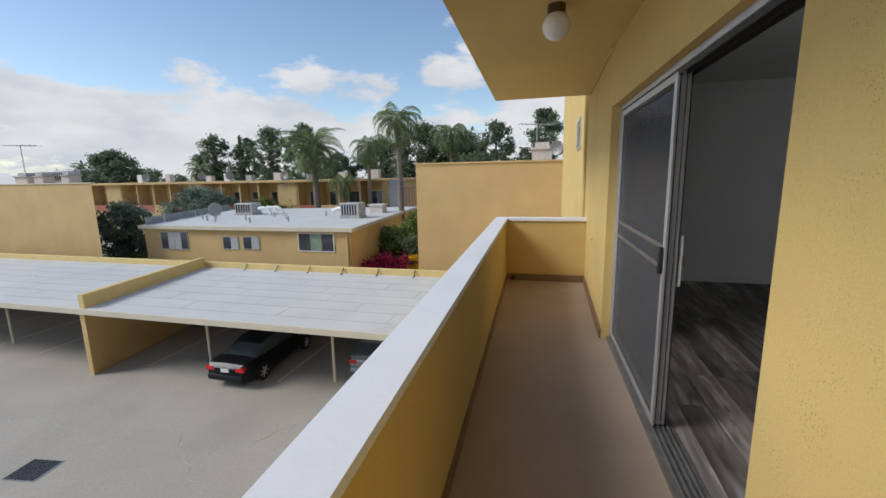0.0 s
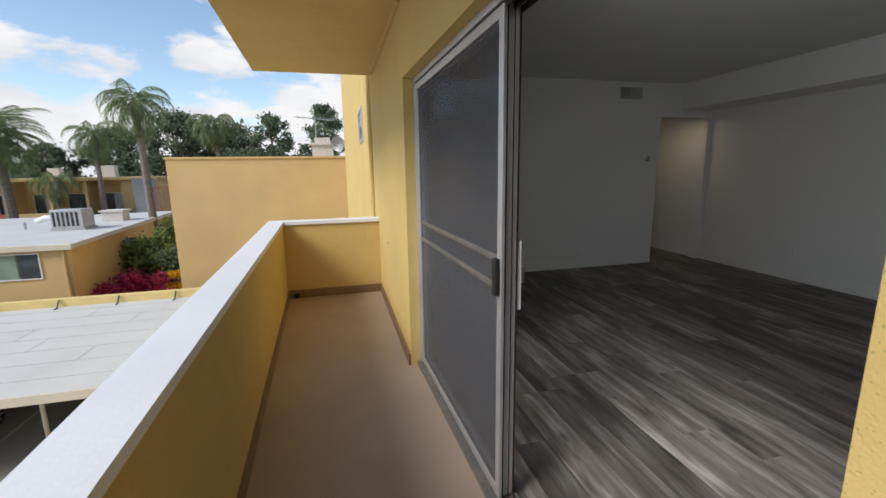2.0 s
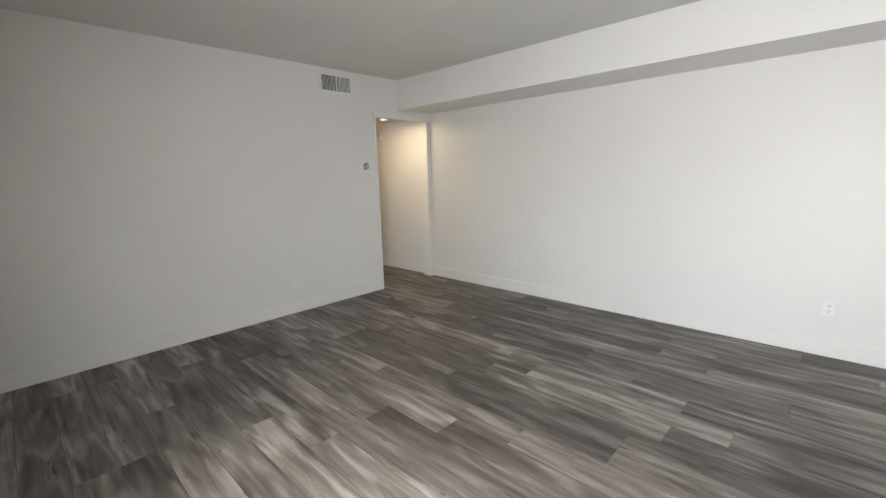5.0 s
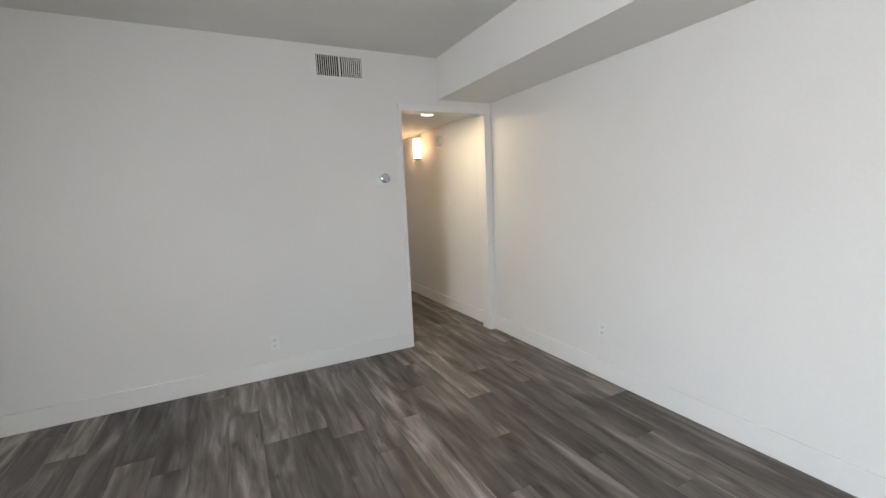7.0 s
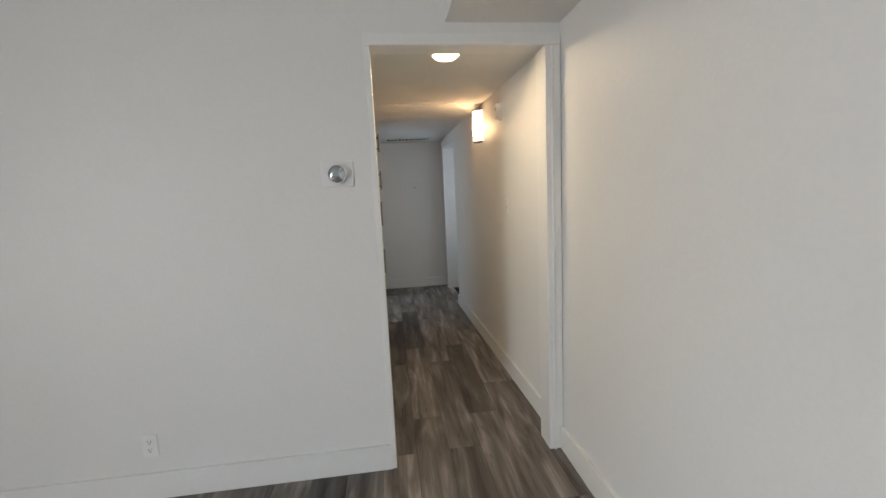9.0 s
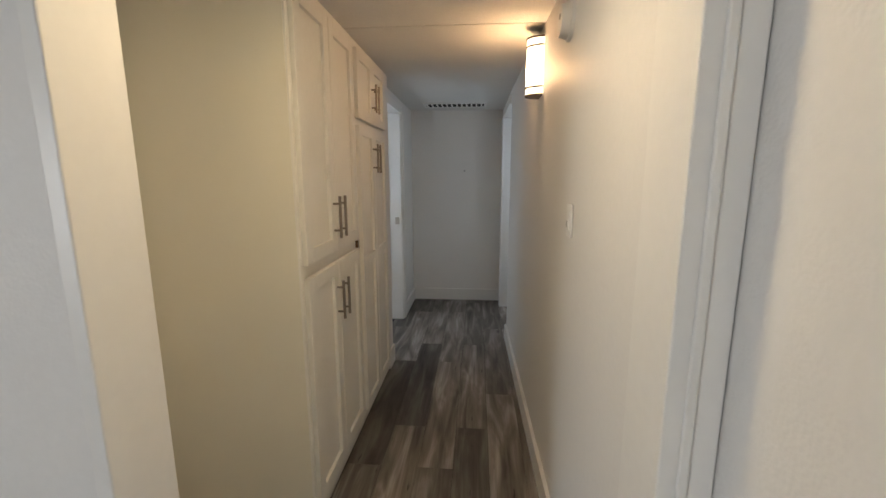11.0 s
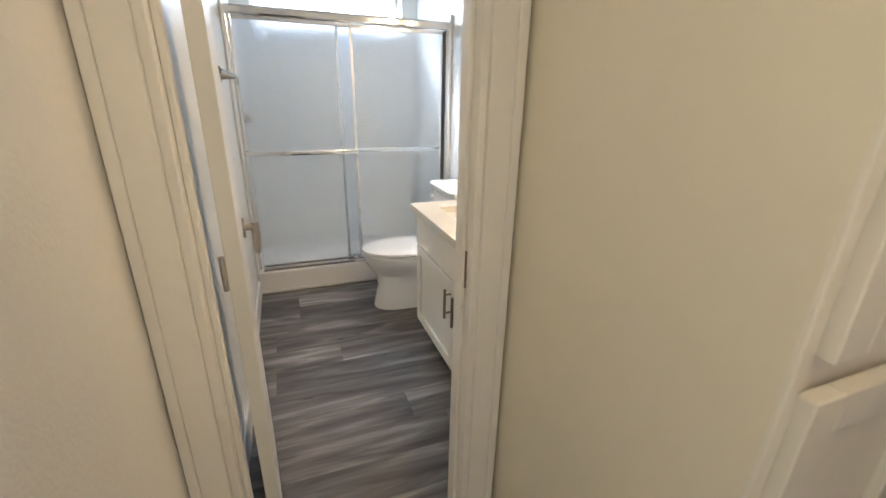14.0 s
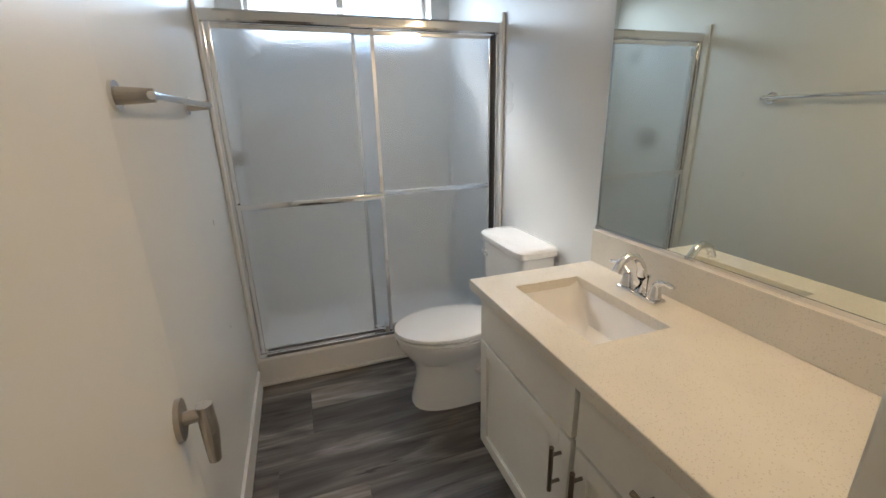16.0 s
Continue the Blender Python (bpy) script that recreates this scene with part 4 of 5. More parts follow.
# ---- trees and shrubs ----
def leaf_cloud(clumps, per, leaf, seed):
    """Many small leaves scattered in uneven clumps (x, y, z, radius, height)."""
    r = np.random.RandomState(seed)
    pos = []
    for x, y, z, rad, hgt in clumps:
        d = r.normal(size=(per, 3))
        pos.append(np.array((x, y, z)) + d * 0.52 * np.array((rad, rad, hgt)))
    pos = np.concatenate(pos)
    n = len(pos)
    u, v = r.normal(size=(n, 3)), r.normal(size=(n, 3))
    u /= np.linalg.norm(u, axis=1)[:, None]
    v -= u * (u * v).sum(1)[:, None]
    v /= np.linalg.norm(v, axis=1)[:, None]
    s = leaf * (0.6 + 0.8 * r.rand(n, 1))
    quad = np.stack([pos - u * s, pos - v * s * 0.55, pos + u * s, pos + v * s * 0.55], 1).reshape(-1, 3)
    me = bpy.data.meshes.new("crown")
    me.from_pydata(quad.tolist(), [], np.arange(n * 4).reshape(-1, 4).tolist())
    return me


def tree(name, label, where, height, crown_w, crown_h, material, clumps=26, per=170, leaf=0.22, trunk=0.22, seed=1, column=False):
    t = thing(name, label, "tree", where)
    r = random.Random(seed)
    clumps, per = int(clumps * 2.3), int(per * 0.42)
    bm = tube(bmesh.new(), [(0.12 * math.sin(k * 1.3 + seed), 0.1 * math.cos(k * 1.7), height * 0.93 * k / 6) for k in range(7)], [trunk * (1 - 0.8 * k / 6) for k in range(7)], 8)
    part("trunk", bm, BARK, t)
    rows = []
    base = height - crown_h
    for k in range(clumps):
        f = (k + r.random()) / clumps
        prof = (1 - f) * 0.5 + 0.1 if column else math.sin(math.pi * min(0.12 + 0.85 * f, 1)) ** 0.7
        a, q = r.random() * 6.28, crown_w / 2 * prof * math.sqrt(r.random()) * 0.9
        rad = crown_w * (0.055 + 0.065 * r.random()) if not column else crown_w * 0.35 * prof * 2
        rows.append((q * math.cos(a), q * math.sin(a), base + crown_h * (0.05 + 0.9 * f), rad, rad * (0.75 if not column else 1.8)))
    limbs = [rw for rw in rows if not column][::4]
    for x, y, z, *_ in limbs:
        z0 = max(min(z - crown_w * 0.25, height * 0.85), base * 0.5)
        part("limb", tube(bmesh.new(), [(0, 0, z0), (x * 0.5, y * 0.5, z0 + (z - z0) * 0.6), (x, y, z)], [trunk * 0.4, trunk * 0.28, trunk * 0.1], 6), BARK, t)
    me = leaf_cloud(rows, per, leaf * 0.7, seed)
    me.materials.append(material)
    ob = new("crown", me)
    ob.parent = t
    return t


def palm(label, where, height, frond, count, trunk, seed, droop=1.0, fan=False):
    t = thing("palm_tree", label, "palm tree", where)
    r = random.Random(seed)
    lean = r.uniform(-0.02, 0.02)
    part("trunk", tube(bmesh.new(), [(lean * height * (k / 8) ** 2, 0, height * k / 8) for k in range(9)], [trunk * (1.15 - 0.45 * k / 8) for k in range(9)], 10), PALM_BARK, t)
    part("boot", tube(bmesh.new(), [(lean * height, 0, height - frond * 0.45), (lean * height, 0, height - frond * 0.2), (lean * height, 0, height + 0.1)], [trunk * 0.8, trunk * 1.5, trunk * 0.6], 10), PALM_BARK, t)
    verts, faces = [], []
    top = Vector((lean * height, 0, height))
    for i in range(count):
        a = i * 2.39996 + r.uniform(-0.2, 0.2)
        up = 1.25 - 2.0 * (i / count) + r.uniform(-0.15, 0.15)
        out = Vector((math.cos(a), math.sin(a), 0))
        side = Vector((-math.sin(a), math.cos(a), 0))
        ln = frond * r.uniform(0.8, 1.1)
        spine = []
        p, ang = top.copy(), up
        for k in range(11):
            spine.append(p.copy())
            p = p + (out * math.cos(ang) + Vector((0, 0, 1)) * math.sin(ang)) * ln / 10
            ang -= droop * (0.16 + 0.02 * k)
        for k in range(2 if not fan else 5, 11):
            q = spine[k]
            d = (spine[k] - spine[k - 1]).normalized()
            for s in (-1, 1):
                for half in (0.0, 0.5):
                    wl_ = ln * (0.34 if not fan else 0.36) * math.sin(math.pi * (0.15 + 0.8 * (k - half) / 11)) * r.uniform(0.8, 1.15)
                    o = q - d * half * ln / 10
                    tip = o + side * s * wl_ * 0.62 + d * wl_ * 0.55 - Vector((0, 0, 1)) * wl_ * 0.55 * droop
                    w = d * ln * 0.016
                    n0 = len(verts)
                    verts += [o - w, o + w, tip]
                    faces.append((n0, n0 + 1, n0 + 2))
        for k in range(10):
            n0 = len(verts)
            w = side * 0.03
            verts += [spine[k] - w, spine[k] + w, spine[k + 1] + w, spine[k + 1] - w]
            faces.append((n0, n0 + 1, n0 + 2, n0 + 3))
    me = bpy.data.meshes.new("crown")
    me.from_pydata([tuple(v) for v in verts], [], faces)
    me.materials.append(FROND)
    ob = new("crown", me)
    ob.parent = t
    return t


def shrub(name, label, where, w, d, h, material, seed, per=120, leaf=0.12, clumps=22):
    t = thing(name, label, "shrub", where)
    r = random.Random(seed)
    rows = []
    for _ in range(clumps):
        z = h * (0.15 + 0.75 * r.random())
        rad = min(w, h) * (0.13 + 0.09 * r.random())
        k = 1 - 0.5 * (z / h) ** 2
        rows.append((r.uniform(-1, 1) * w / 2 * k, r.uniform(-1, 1) * d / 2 * k, z, rad, rad * 0.8))
    for x, y, z, *_ in rows[::3]:
        part("stem", tube(bmesh.new(), [(x * 0.2, y * 0.2, 0), (x * 0.6, y * 0.6, z * 0.55), (x, y, z)], [0.05, 0.035, 0.015], 6), BARK, t)
    me = leaf_cloud(rows, per, leaf, seed)
    me.materials.append(material)
    ob = new("foliage", me)
    ob.parent = t
    return t


palm("tall queen palm with a drooping crown beside the wing", (-13.3, 36, G), 12.5, 3.0, 34, 0.26, 3, 1.1)
palm("stout fan palm with stiff upright fronds", (-27.7, 46, G), 11.2, 4.3, 60, 0.42, 4, 0.62)
palm("slender queen palm by the far row", (-20.8, 46, G), 11.1, 3.0, 30, 0.22, 5, 1.15)
palm("young queen palm behind the flat roof", (-23.2, 44, G), 7.2, 2.4, 20, 0.16, 6, 1.2)
palm("queen palm rising behind the blank wing", (-14.3, 60, G), 13.6, 4.0, 36, 0.26, 7, 1.2)
palm("distant fan palm over the roofs", (-68, 70, G), 9.8, 3.2, 34, 0.3, 8, 0.9)
tree("pine_tree", "tall dark open-crowned pine", (-73, 80, G), 17.4, 9, 12, LEAF, 34, 240, 0.33, 0.3, 11)
tree("pine_tree", "tall dark ragged pine", (-66, 82, G), 16.8, 8, 12, LEAF, 30, 240, 0.33, 0.3, 12)
tree("pine_tree", "tall dark ragged pine with gaps", (-58.5, 80, G), 18.6, 10, 13.5, LEAF, 34, 240, 0.33, 0.3, 13)
tree("pine_tree", "dark pine behind the fan palm", (-48, 76, G), 18.3, 9, 13, LEAF, 34, 230, 0.33, 0.3, 14)
tree("cypress_tree", "narrow pointed dark cypress", (-71.2, 86, G), 18.2, 2.6, 15, LEAF, 30, 200, 0.26, 0.2, 15, True)
tree("pine_tree", "dark conifer rising behind the wing", (-8.0, 60, G), 15.2, 7.5, 12, LEAF, 36, 260, 0.27, 0.3, 16)
tree("pine_tree", "tall dark conifer behind the chimney", (-1.4, 60, G), 16.6, 7, 12, LEAF, 36, 260, 0.27, 0.3, 17)
tree("broadleaf_tree", "dense round dark broadleaf tree", (-117, 90, G), 15.8, 17, 13, LEAF, 46, 330, 0.5, 0.5, 18)
tree("broadleaf_tree", "broad leafy tree behind the palms", (-22.5, 72, G), 16.4, 13, 13, LEAF, 44, 300, 0.38, 0.4, 19)
tree("broadleaf_tree", "broad leafy tree over the wing roof", (-31.0, 74, G), 14.5, 11, 11, LEAF, 36, 280, 0.38, 0.4, 20)
tree("broadleaf_tree", "leafy tree above the wing", (-15.0, 74, G), 15.0, 12, 12, LEAF, 40, 280, 0.38, 0.4, 21)
tree("broadleaf_tree", "low dusky tree behind the far row", (-38.5, 72, G), 12.0, 8, 8, LEAF, 24, 240, 0.34, 0.3, 22)
tree("broadleaf_tree", "low distant tree over the roofline", (-88, 62, G), 9.6, 12, 7, LEAF, 26, 240, 0.4, 0.3, 23)
for i in range(13):
    tree("broadleaf_tree", "hazy distant tree along the skyline", (-210 + i * 17, 150 + 20 * math.sin(i * 2.1), G), 10.5 + 2.5 * math.sin(i * 1.9), 19, 9, LEAF, 14, 170, 0.8, 0.4, 40 + i)
tree("juniper_tree", "spreading blue-green juniper beside the flat-roofed house", (-32.9, 26.4, G), 6.0, 6.0, 4.6, LEAF_BLUE, 40, 330, 0.16, 0.26, 24)
tree("juniper_tree", "wide flat-topped juniper behind the roof", (-39.0, 40, G), 6.6, 8.6, 3.6, LEAF_BLUE, 34, 300, 0.2, 0.26, 25)
shrub("shrub", "light green shrub at the house corner", (-32.0, 25.6, G), 3.0, 2.0, 2.2, LEAF_LIGHT, 26)
shrub("shrub", "tall green shrubs between the houses", (-10.8, 30.0, G), 3.8, 3.0, 5.2, LEAF_LIGHT, 27, 300, 0.12, 34)
shrub("shrub", "dark green shrub between the houses", (-9.4, 28.6, G), 3.0, 2.0, 3.6, LEAF, 28, 260, 0.12, 26)
shrub("bougainvillea", "magenta flowering bougainvillea by the house corner", (-10.9, 25.8, G), 3.6, 1.6, 2.7, MAGENTA, 29, 220, 0.09, 26)
shrub("flowering_shrub", "yellow flowering shrub against the wing", (-8.8, 26.2, G), 1.3, 1.0, 2.8, YELLOW, 30, 150, 0.09, 14)
shrub("shrub", "pale green shrub in front of the far row", (-36, 48, G), 6.0, 2.0, 5.0, LEAF_LIGHT, 31, 200, 0.18, 26)
shrub("shrub", "pale green shrub by the stair", (-21.5, 48, G), 5.0, 2.0, 4.6, LEAF_LIGHT, 32, 200, 0.18, 22)

# ---- balcony things ----
globe = thing("ceiling_light", "round opal glass globe lamp on the balcony soffit", "lamp", (-0.47, 4.02, 2.5))
part("base", rod(bmesh.new(), (0, 0, -0.05), (0, 0, 0), 0.055, n=20), BRONZE, globe)
bm = bmesh.new()
bmesh.ops.create_uvsphere(bm, u_segments=24, v_segments=14, radius=0.085, matrix=Matrix.Translation((0, 0, -0.12)))
part("globe", bm, OPAL, globe, "white opal glass globe", True)
single("scupper", rod(rod(bmesh.new(), (0, 0, 0), (0, -0.05, 0), 0.03, n=14), (0, -0.03, 0), (0, -0.052, 0), 0.022, n=14), BLACK, "small round drain hole in the balcony corner", "drain", (-0.98, 7.085, 0.015))
for i, (hy, hz) in enumerate(((6.2, 0.72), (6.6, 0.1))):
    single("wall_hook", rod(bmesh.new(), (0.0, 0, 0), (-0.012, 0, 0), 0.012, n=8), METAL_GREY, "small stub in the stucco wall", "hook", (0, hy, hz), "stubs")
facade_window = thing("facade_window", "small sliding window in the stucco facade", "window", (0.06, 10.35, 1.95))
part("window_frame", boxes((-0.03, 0.02, -0.5, 0.5, 0, 0.04), (-0.03, 0.02, -0.5, 0.5, 0.56, 0.6), (-0.03, 0.02, -0.5, -0.45, 0.04, 0.56), (-0.03, 0.02, 0.45, 0.5, 0.04, 0.56)), ALU, facade_window)
part("pane", boxes((-0.012, -0.004, -0.45, 0.45, 0.04, 0.56)), DARK_GLASS, facade_window)
single("downpipe", rod(boxes((-0.02, 0.02, -0.06, 0.06, 0.2, 9.0)), (-0.05, 0.075, 0), (-0.05, 0.075, 9.2), 0.035, n=10), STUCCO, "painted downpipe and pilaster on the facade", "downpipe", (0.04, 7.50, -6.2))

# sliding door: track frame, fixed glass, glass leaf slid behind it, insect screen in front
door = tagged(thing("door_sliding", "aluminium sliding glass door, slid open, with insect screen", "door", (0, 0, 0)), kind="structure")
door.matrix_basis = pose(0.037, DOOR_Y1, 0, 0, 0, 1.9) @ pose(0, -DOOR_Y1, 0)
Y0, Y1, DT = DOOR_Y0, DOOR_Y1, DOOR_T
part("door_frame", boxes((0.035, 0.148, Y0, Y1, DT - 0.035, DT - 0.001, ), (0.035, 0.148, Y1 - 0.03, Y1 - 0.001, 0.012, DT - 0.036), (0.055, 0.148, Y0 + 0.001, Y0 + 0.009, 0.012, DT - 0.036), bevel=0.002), ALU, door)
part("sill_track", boxes((0.012, 0.165, Y0, Y1, -0.035, 0.011), (0.045, 0.049, Y0, Y1, 0.011, 0.026), (0.075, 0.079, Y0, Y1, 0.011, 0.026), (0.105, 0.109, Y0, Y1, 0.011, 0.026), (0.132, 0.136, Y0, Y1, 0.011, 0.026)), ALU_DARK, door, "worn grooved sill track")
part("head_track", boxes((0.045, 0.049, Y0, Y1, DT - 0.06, DT - 0.036), (0.085, 0.09, Y0, Y1, DT - 0.06, DT - 0.036), (0.125, 0.13, Y0, Y1, DT - 0.06, DT - 0.036)), BLACK, door)


def leaf_frame(x0, x1, y0, y1, z0, z1, w, bevel=0.003):
    return boxes((x0, x1, y0, y0 + w, z0, z1), (x0, x1, y1 - w, y1, z0, z1), (x0, x1, y0 + w, y1 - w, z0, z0 + w), (x0, x1, y0 + w, y1 - w, z1 - w, z1), bevel=bevel)


SCR0, SCR1 = 3.585, Y1 - 0.035
screen = part("screen_door", leaf_frame(0.040, 0.056, SCR0, SCR1, 0.028, DT - 0.045, 0.04), ALU, door, "bright aluminium insect screen frame")
part("mesh", boxes((0.047, 0.048, SCR0 + 0.045, SCR1 - 0.045, 0.07, DT - 0.09)), SCREEN, screen)
part("push_bar", boxes((0.040, 0.055, SCR0 + 0.048, SCR1 - 0.048, 1.06, 1.085), (0.040, 0.055, SCR0 + 0.048, SCR1 - 0.048, 0.945, 0.97), bevel=0.003), ALU_DARK, screen)
part("pull", boxes((0.018, 0.040, SCR0 + 0.006, SCR0 + 0.042, 0.93, 1.08), bevel=0.006), BLACK, screen, "black plastic pull")
fixed = part("fixed_leaf", leaf_frame(0.062, 0.090, 3.60, Y1 - 0.032, 0.028, DT - 0.04, 0.05), ALU, door)
pane = part("pane", boxes((0.074, 0.079, 3.62, Y1 - 0.07, 0.07, DT - 0.08)), GLASS, fixed)
pane.visible_shadow = False
leaf = part("sliding_leaf", leaf_frame(0.093, 0.114, 3.605, Y1 - 0.05, 0.028, DT - 0.04, 0.05), ALU, door)
pane = part("pane", boxes((0.101, 0.106, 3.63, Y1 - 0.09, 0.07, DT - 0.08)), GLASS, leaf)
pane.visible_shadow = False
part("weatherstrip", boxes((0.0903, 0.0928, 3.60, 3.61, 0.03, DT - 0.045), (0.0565, 0.0615, 3.588, 3.60, 0.03, DT - 0.045)), BLACK, leaf)
part("edge_trim", boxes((0.1142, 0.119, 3.603, 3.625, 0.03, DT - 0.045)), BRONZE, leaf)
lock = part("latch_plate", boxes((0.1195, 0.140, 3.608, 3.635, 0.86, 1.14), bevel=0.004), TRIM, leaf, "white latch plate")
part("thumb_latch", boxes((0.140, 0.156, 3.612, 3.63, 0.97, 1.03), bevel=0.004), NICKEL, lock)

# ---- living room fittings ----
def wall_vent(where, turn, w, h, thin_left, cols=22):
    v = thing("wall_vent", "painted metal air register high on the white wall", "vent", where, turn, "air registers")
    part("frame", boxes((-w / 2 - 0.025, w / 2 + 0.025, -0.006, 0, -h / 2 - 0.022, -h / 2), (-w / 2 - 0.025, w / 2 + 0.025, -0.006, 0, h / 2, h / 2 + 0.022), (-w / 2 - 0.025, -w / 2, -0.006, 0, -h / 2, h / 2), (w / 2, w / 2 + 0.025, -0.006, 0, -h / 2, h / 2),
         (-0.008, 0.008, -0.007, 0, -h / 2, h / 2)), TRIM, v)
    # flat near-black sheet on the wall gives the shade of an open duct
    part("backing", boxes((-w / 2, w / 2, -0.0015, -0.0005, -h / 2, h / 2)), DARK, v, "near-black sheet drawn for the duct's shade")
    for i in range(cols):
        x = -w / 2 + (i + 0.5) * w / cols
        if abs(x) < 0.012:
            continue
        # narrower slats darken one half, a shade that tilted slats would give
        s = 0.0024 if (x < 0) == thin_left else 0.0036
        part("slat", boxes((x - s, x + s, -0.006, -0.0016, -h / 2, h / 2)), TRIM, v)
    return v


wall_vent((3.56, FAR, 2.42), 0, 0.36, 0.155, True)
soffit_vent = wall_vent((4.42, 2.48, 2.39), -90, 0.42, 0.19, True)
part("cross_slats", boxes(*[(-0.21, 0.21, -0.0085, -0.0062, -0.085 + i * 0.021, -0.0835 + i * 0.021) for i in range(9)]), TRIM, soffit_vent)


def outlet(where, turn):
    o = thing("outlet", "white duplex wall socket plate", "socket", where, turn, "sockets")
    part("plate", boxes((-0.035, 0.035, -0.006, 0, -0.057, 0.057), bevel=0.002), WHITE_PLASTIC, o)
    for z in (-0.021, 0.021):
        f = part("receptacle", boxes((-0.017, 0.017, -0.0085, -0.006, z - 0.015, z + 0.015), bevel=0.001), WHITE_PLASTIC, o)
        part("slot", boxes((-0.008, -0.0055, -0.009, -0.0084, z - 0.003, z + 0.008), (0.0055, 0.008, -0.009, -0.0084, z - 0.003, z + 0.008), (-0.002, 0.002, -0.009, -0.0084, z - 0.011, z - 0.006)), BLACK, f)
    return o


outlet((2.885, FAR, 0.275), 0)
outlet((4.98, 5.98, 0.36), -90)
outlet((4.98, 3.20, 0.37), -90)
thermostat = thing("thermostat", "round silver dial thermostat on a white plate", "thermostat", (3.875, FAR, 1.535))
part("plate", boxes((-0.075, 0.075, -0.008, 0, -0.06, 0.06), bevel=0.003), WHITE_PLASTIC, thermostat)
part("dial", rod(bmesh.new(), (0, -0.008, 0), (0, -0.034, 0), 0.046, 0.044, 32), WHITE_PLASTIC, thermostat)
bm = bmesh.new()
bmesh.ops.create_uvsphere(bm, u_segments=28, v_segments=12, radius=0.042, matrix=Matrix.Translation((0, -0.03, 0)) @ Matrix.Diagonal((1, 0.35, 1, 1)))
part("cover", bm, THERMO_STEEL, thermostat, "shiny silver cover", True)

# ---- hallway ----
def shaker(parent, name, y0, y1, z0, z1, x, rails=(), rail=0.058, t=0.023):
    """A frame-and-panel door in the plane x, facing +x."""
    rows = [(x, x + t, y0, y0 + rail, z0, z1), (x, x + t, y1 - rail, y1, z0, z1), (x, x + t, y0 + rail, y1 - rail, z0, z0 + rail), (x, x + t, y0 + rail, y1 - rail, z1 - rail, z1)]
    rows += [(x, x + t, y0 + rail, y1 - rail, z - rail / 2, z + rail / 2) for z in rails]
    d = part(name, boxes(*rows, bevel=0.0025), CABINET, parent)
    part("panel", boxes((x + 0.001, x + 0.008, y0 + rail - 0.002, y1 - rail + 0.002, z0 + rail - 0.002, z1 - rail + 0.002)), CABINET, d)
    return d


def bar_handle(parent, a, b, out, r=0.0066):
    """A bar pull from a to b, standing off by the vector out."""
    a, b, out = Vector(a), Vector(b), Vector(out)
    d = (b - a)
    bm = rod(bmesh.new(), a + out, b + out, r, n=12)
    for f in (0.18, 0.82):
        rod(bm, a + d * f, a + d * f + out, r * 0.75, n=10)
    return part("handle", bm, HANDLE_METAL, parent, "dark satin nickel bar pull", True)


CX = 3.985
linen = thing("linen_cabinet", "tall white built-in hallway cabinet with panelled doors", "cabinet", (0, 0, 0))
part("body", boxes((3.376, CX, 8.26, 9.718, 0.0, HALL_CEIL - 0.002)), CABINET, linen)
part("end_panel", boxes((3.376, CX + 0.004, 8.235, 8.2595, 0.0, HALL_CEIL - 0.002), (3.50, CX + 0.006, 8.228, 8.2345, 0, 0.02)), CABINET_WARM_LIT, linen, "end panel with warm light tinted into its paint")
part("face_stile", boxes((CX, CX + 0.012, 8.236, 8.262, 0, HALL_CEIL - 0.003), bevel=0.003), CABINET, linen)
for y0, y1, hy in ((8.268, 8.611, 8.578), (8.619, 8.962, 8.652)):
    d = shaker(linen, "upper_door", y0, y1, 1.128, 2.12, CX + 0.005)
    bar_handle(d, (CX + 0.028, hy, 1.19), (CX + 0.028, hy, 1.375), (0.03, 0, 0))
    d = shaker(linen, "lower_door", y0, y1, 0.10, 1.075, CX + 0.005)
    bar_handle(d, (CX + 0.028, hy, 0.815), (CX + 0.028, hy, 0.995), (0.03, 0, 0))
part("hinge", boxes((CX, CX + 0.014, 8.975, 8.99, 1.075, 1.115)), BRONZE, linen)
for y0, y1, hy in ((9.035, 9.352, 9.322), (9.358, 9.675, 9.388)):
    d = shaker(linen, "top_door", y0, y1, 1.765, 2.12, CX + 0.005, (), 0.05)
    bar_handle(d, (CX + 0.028, hy, 1.83), (CX + 0.028, hy, 1.99), (0.03, 0, 0))
    d = shaker(linen, "tall_door", y0, y1, 0.075, 1.73, CX + 0.005, (0.98,), 0.05)
    bar_handle(d, (CX + 0.028, hy, 1.48), (CX + 0.028, hy, 1.65), (0.03, 0, 0))

sconce = thing("wall_sconce", "lit frosted half-round wall lamp with bronze straps", "lamp", (4.957, 9.0, 1.985), 1.2)
half = [(-0.078 * math.sin(a), 0.062 * math.cos(a)) for a in [math.pi * k / 12 for k in range(13)]]
part("shade", loft(bmesh.new(), [[(x, y, z) for x, y in half] for z in (-0.128, 0.128)]), LAMP_SHADE, sconce, "glowing white glass shade", True)
part("back_plate", boxes((0.0, 0.012, -0.066, 0.066, -0.138, 0.138), bevel=0.002), NICKEL, sconce)
for z in (-0.132, -0.095, 0.095, 0.132):
    part("strap", loft(bmesh.new(), [[(x * 1.04 - 0.001, y * 1.04, z + dz) for x, y in half] for dz in (-0.004, 0.004)]), BRONZE, sconce)
smoke = thing("smoke_detector", "round white smoke alarm high on the hallway wall", "smoke alarm", (4.967, 8.40, 2.0), -90)
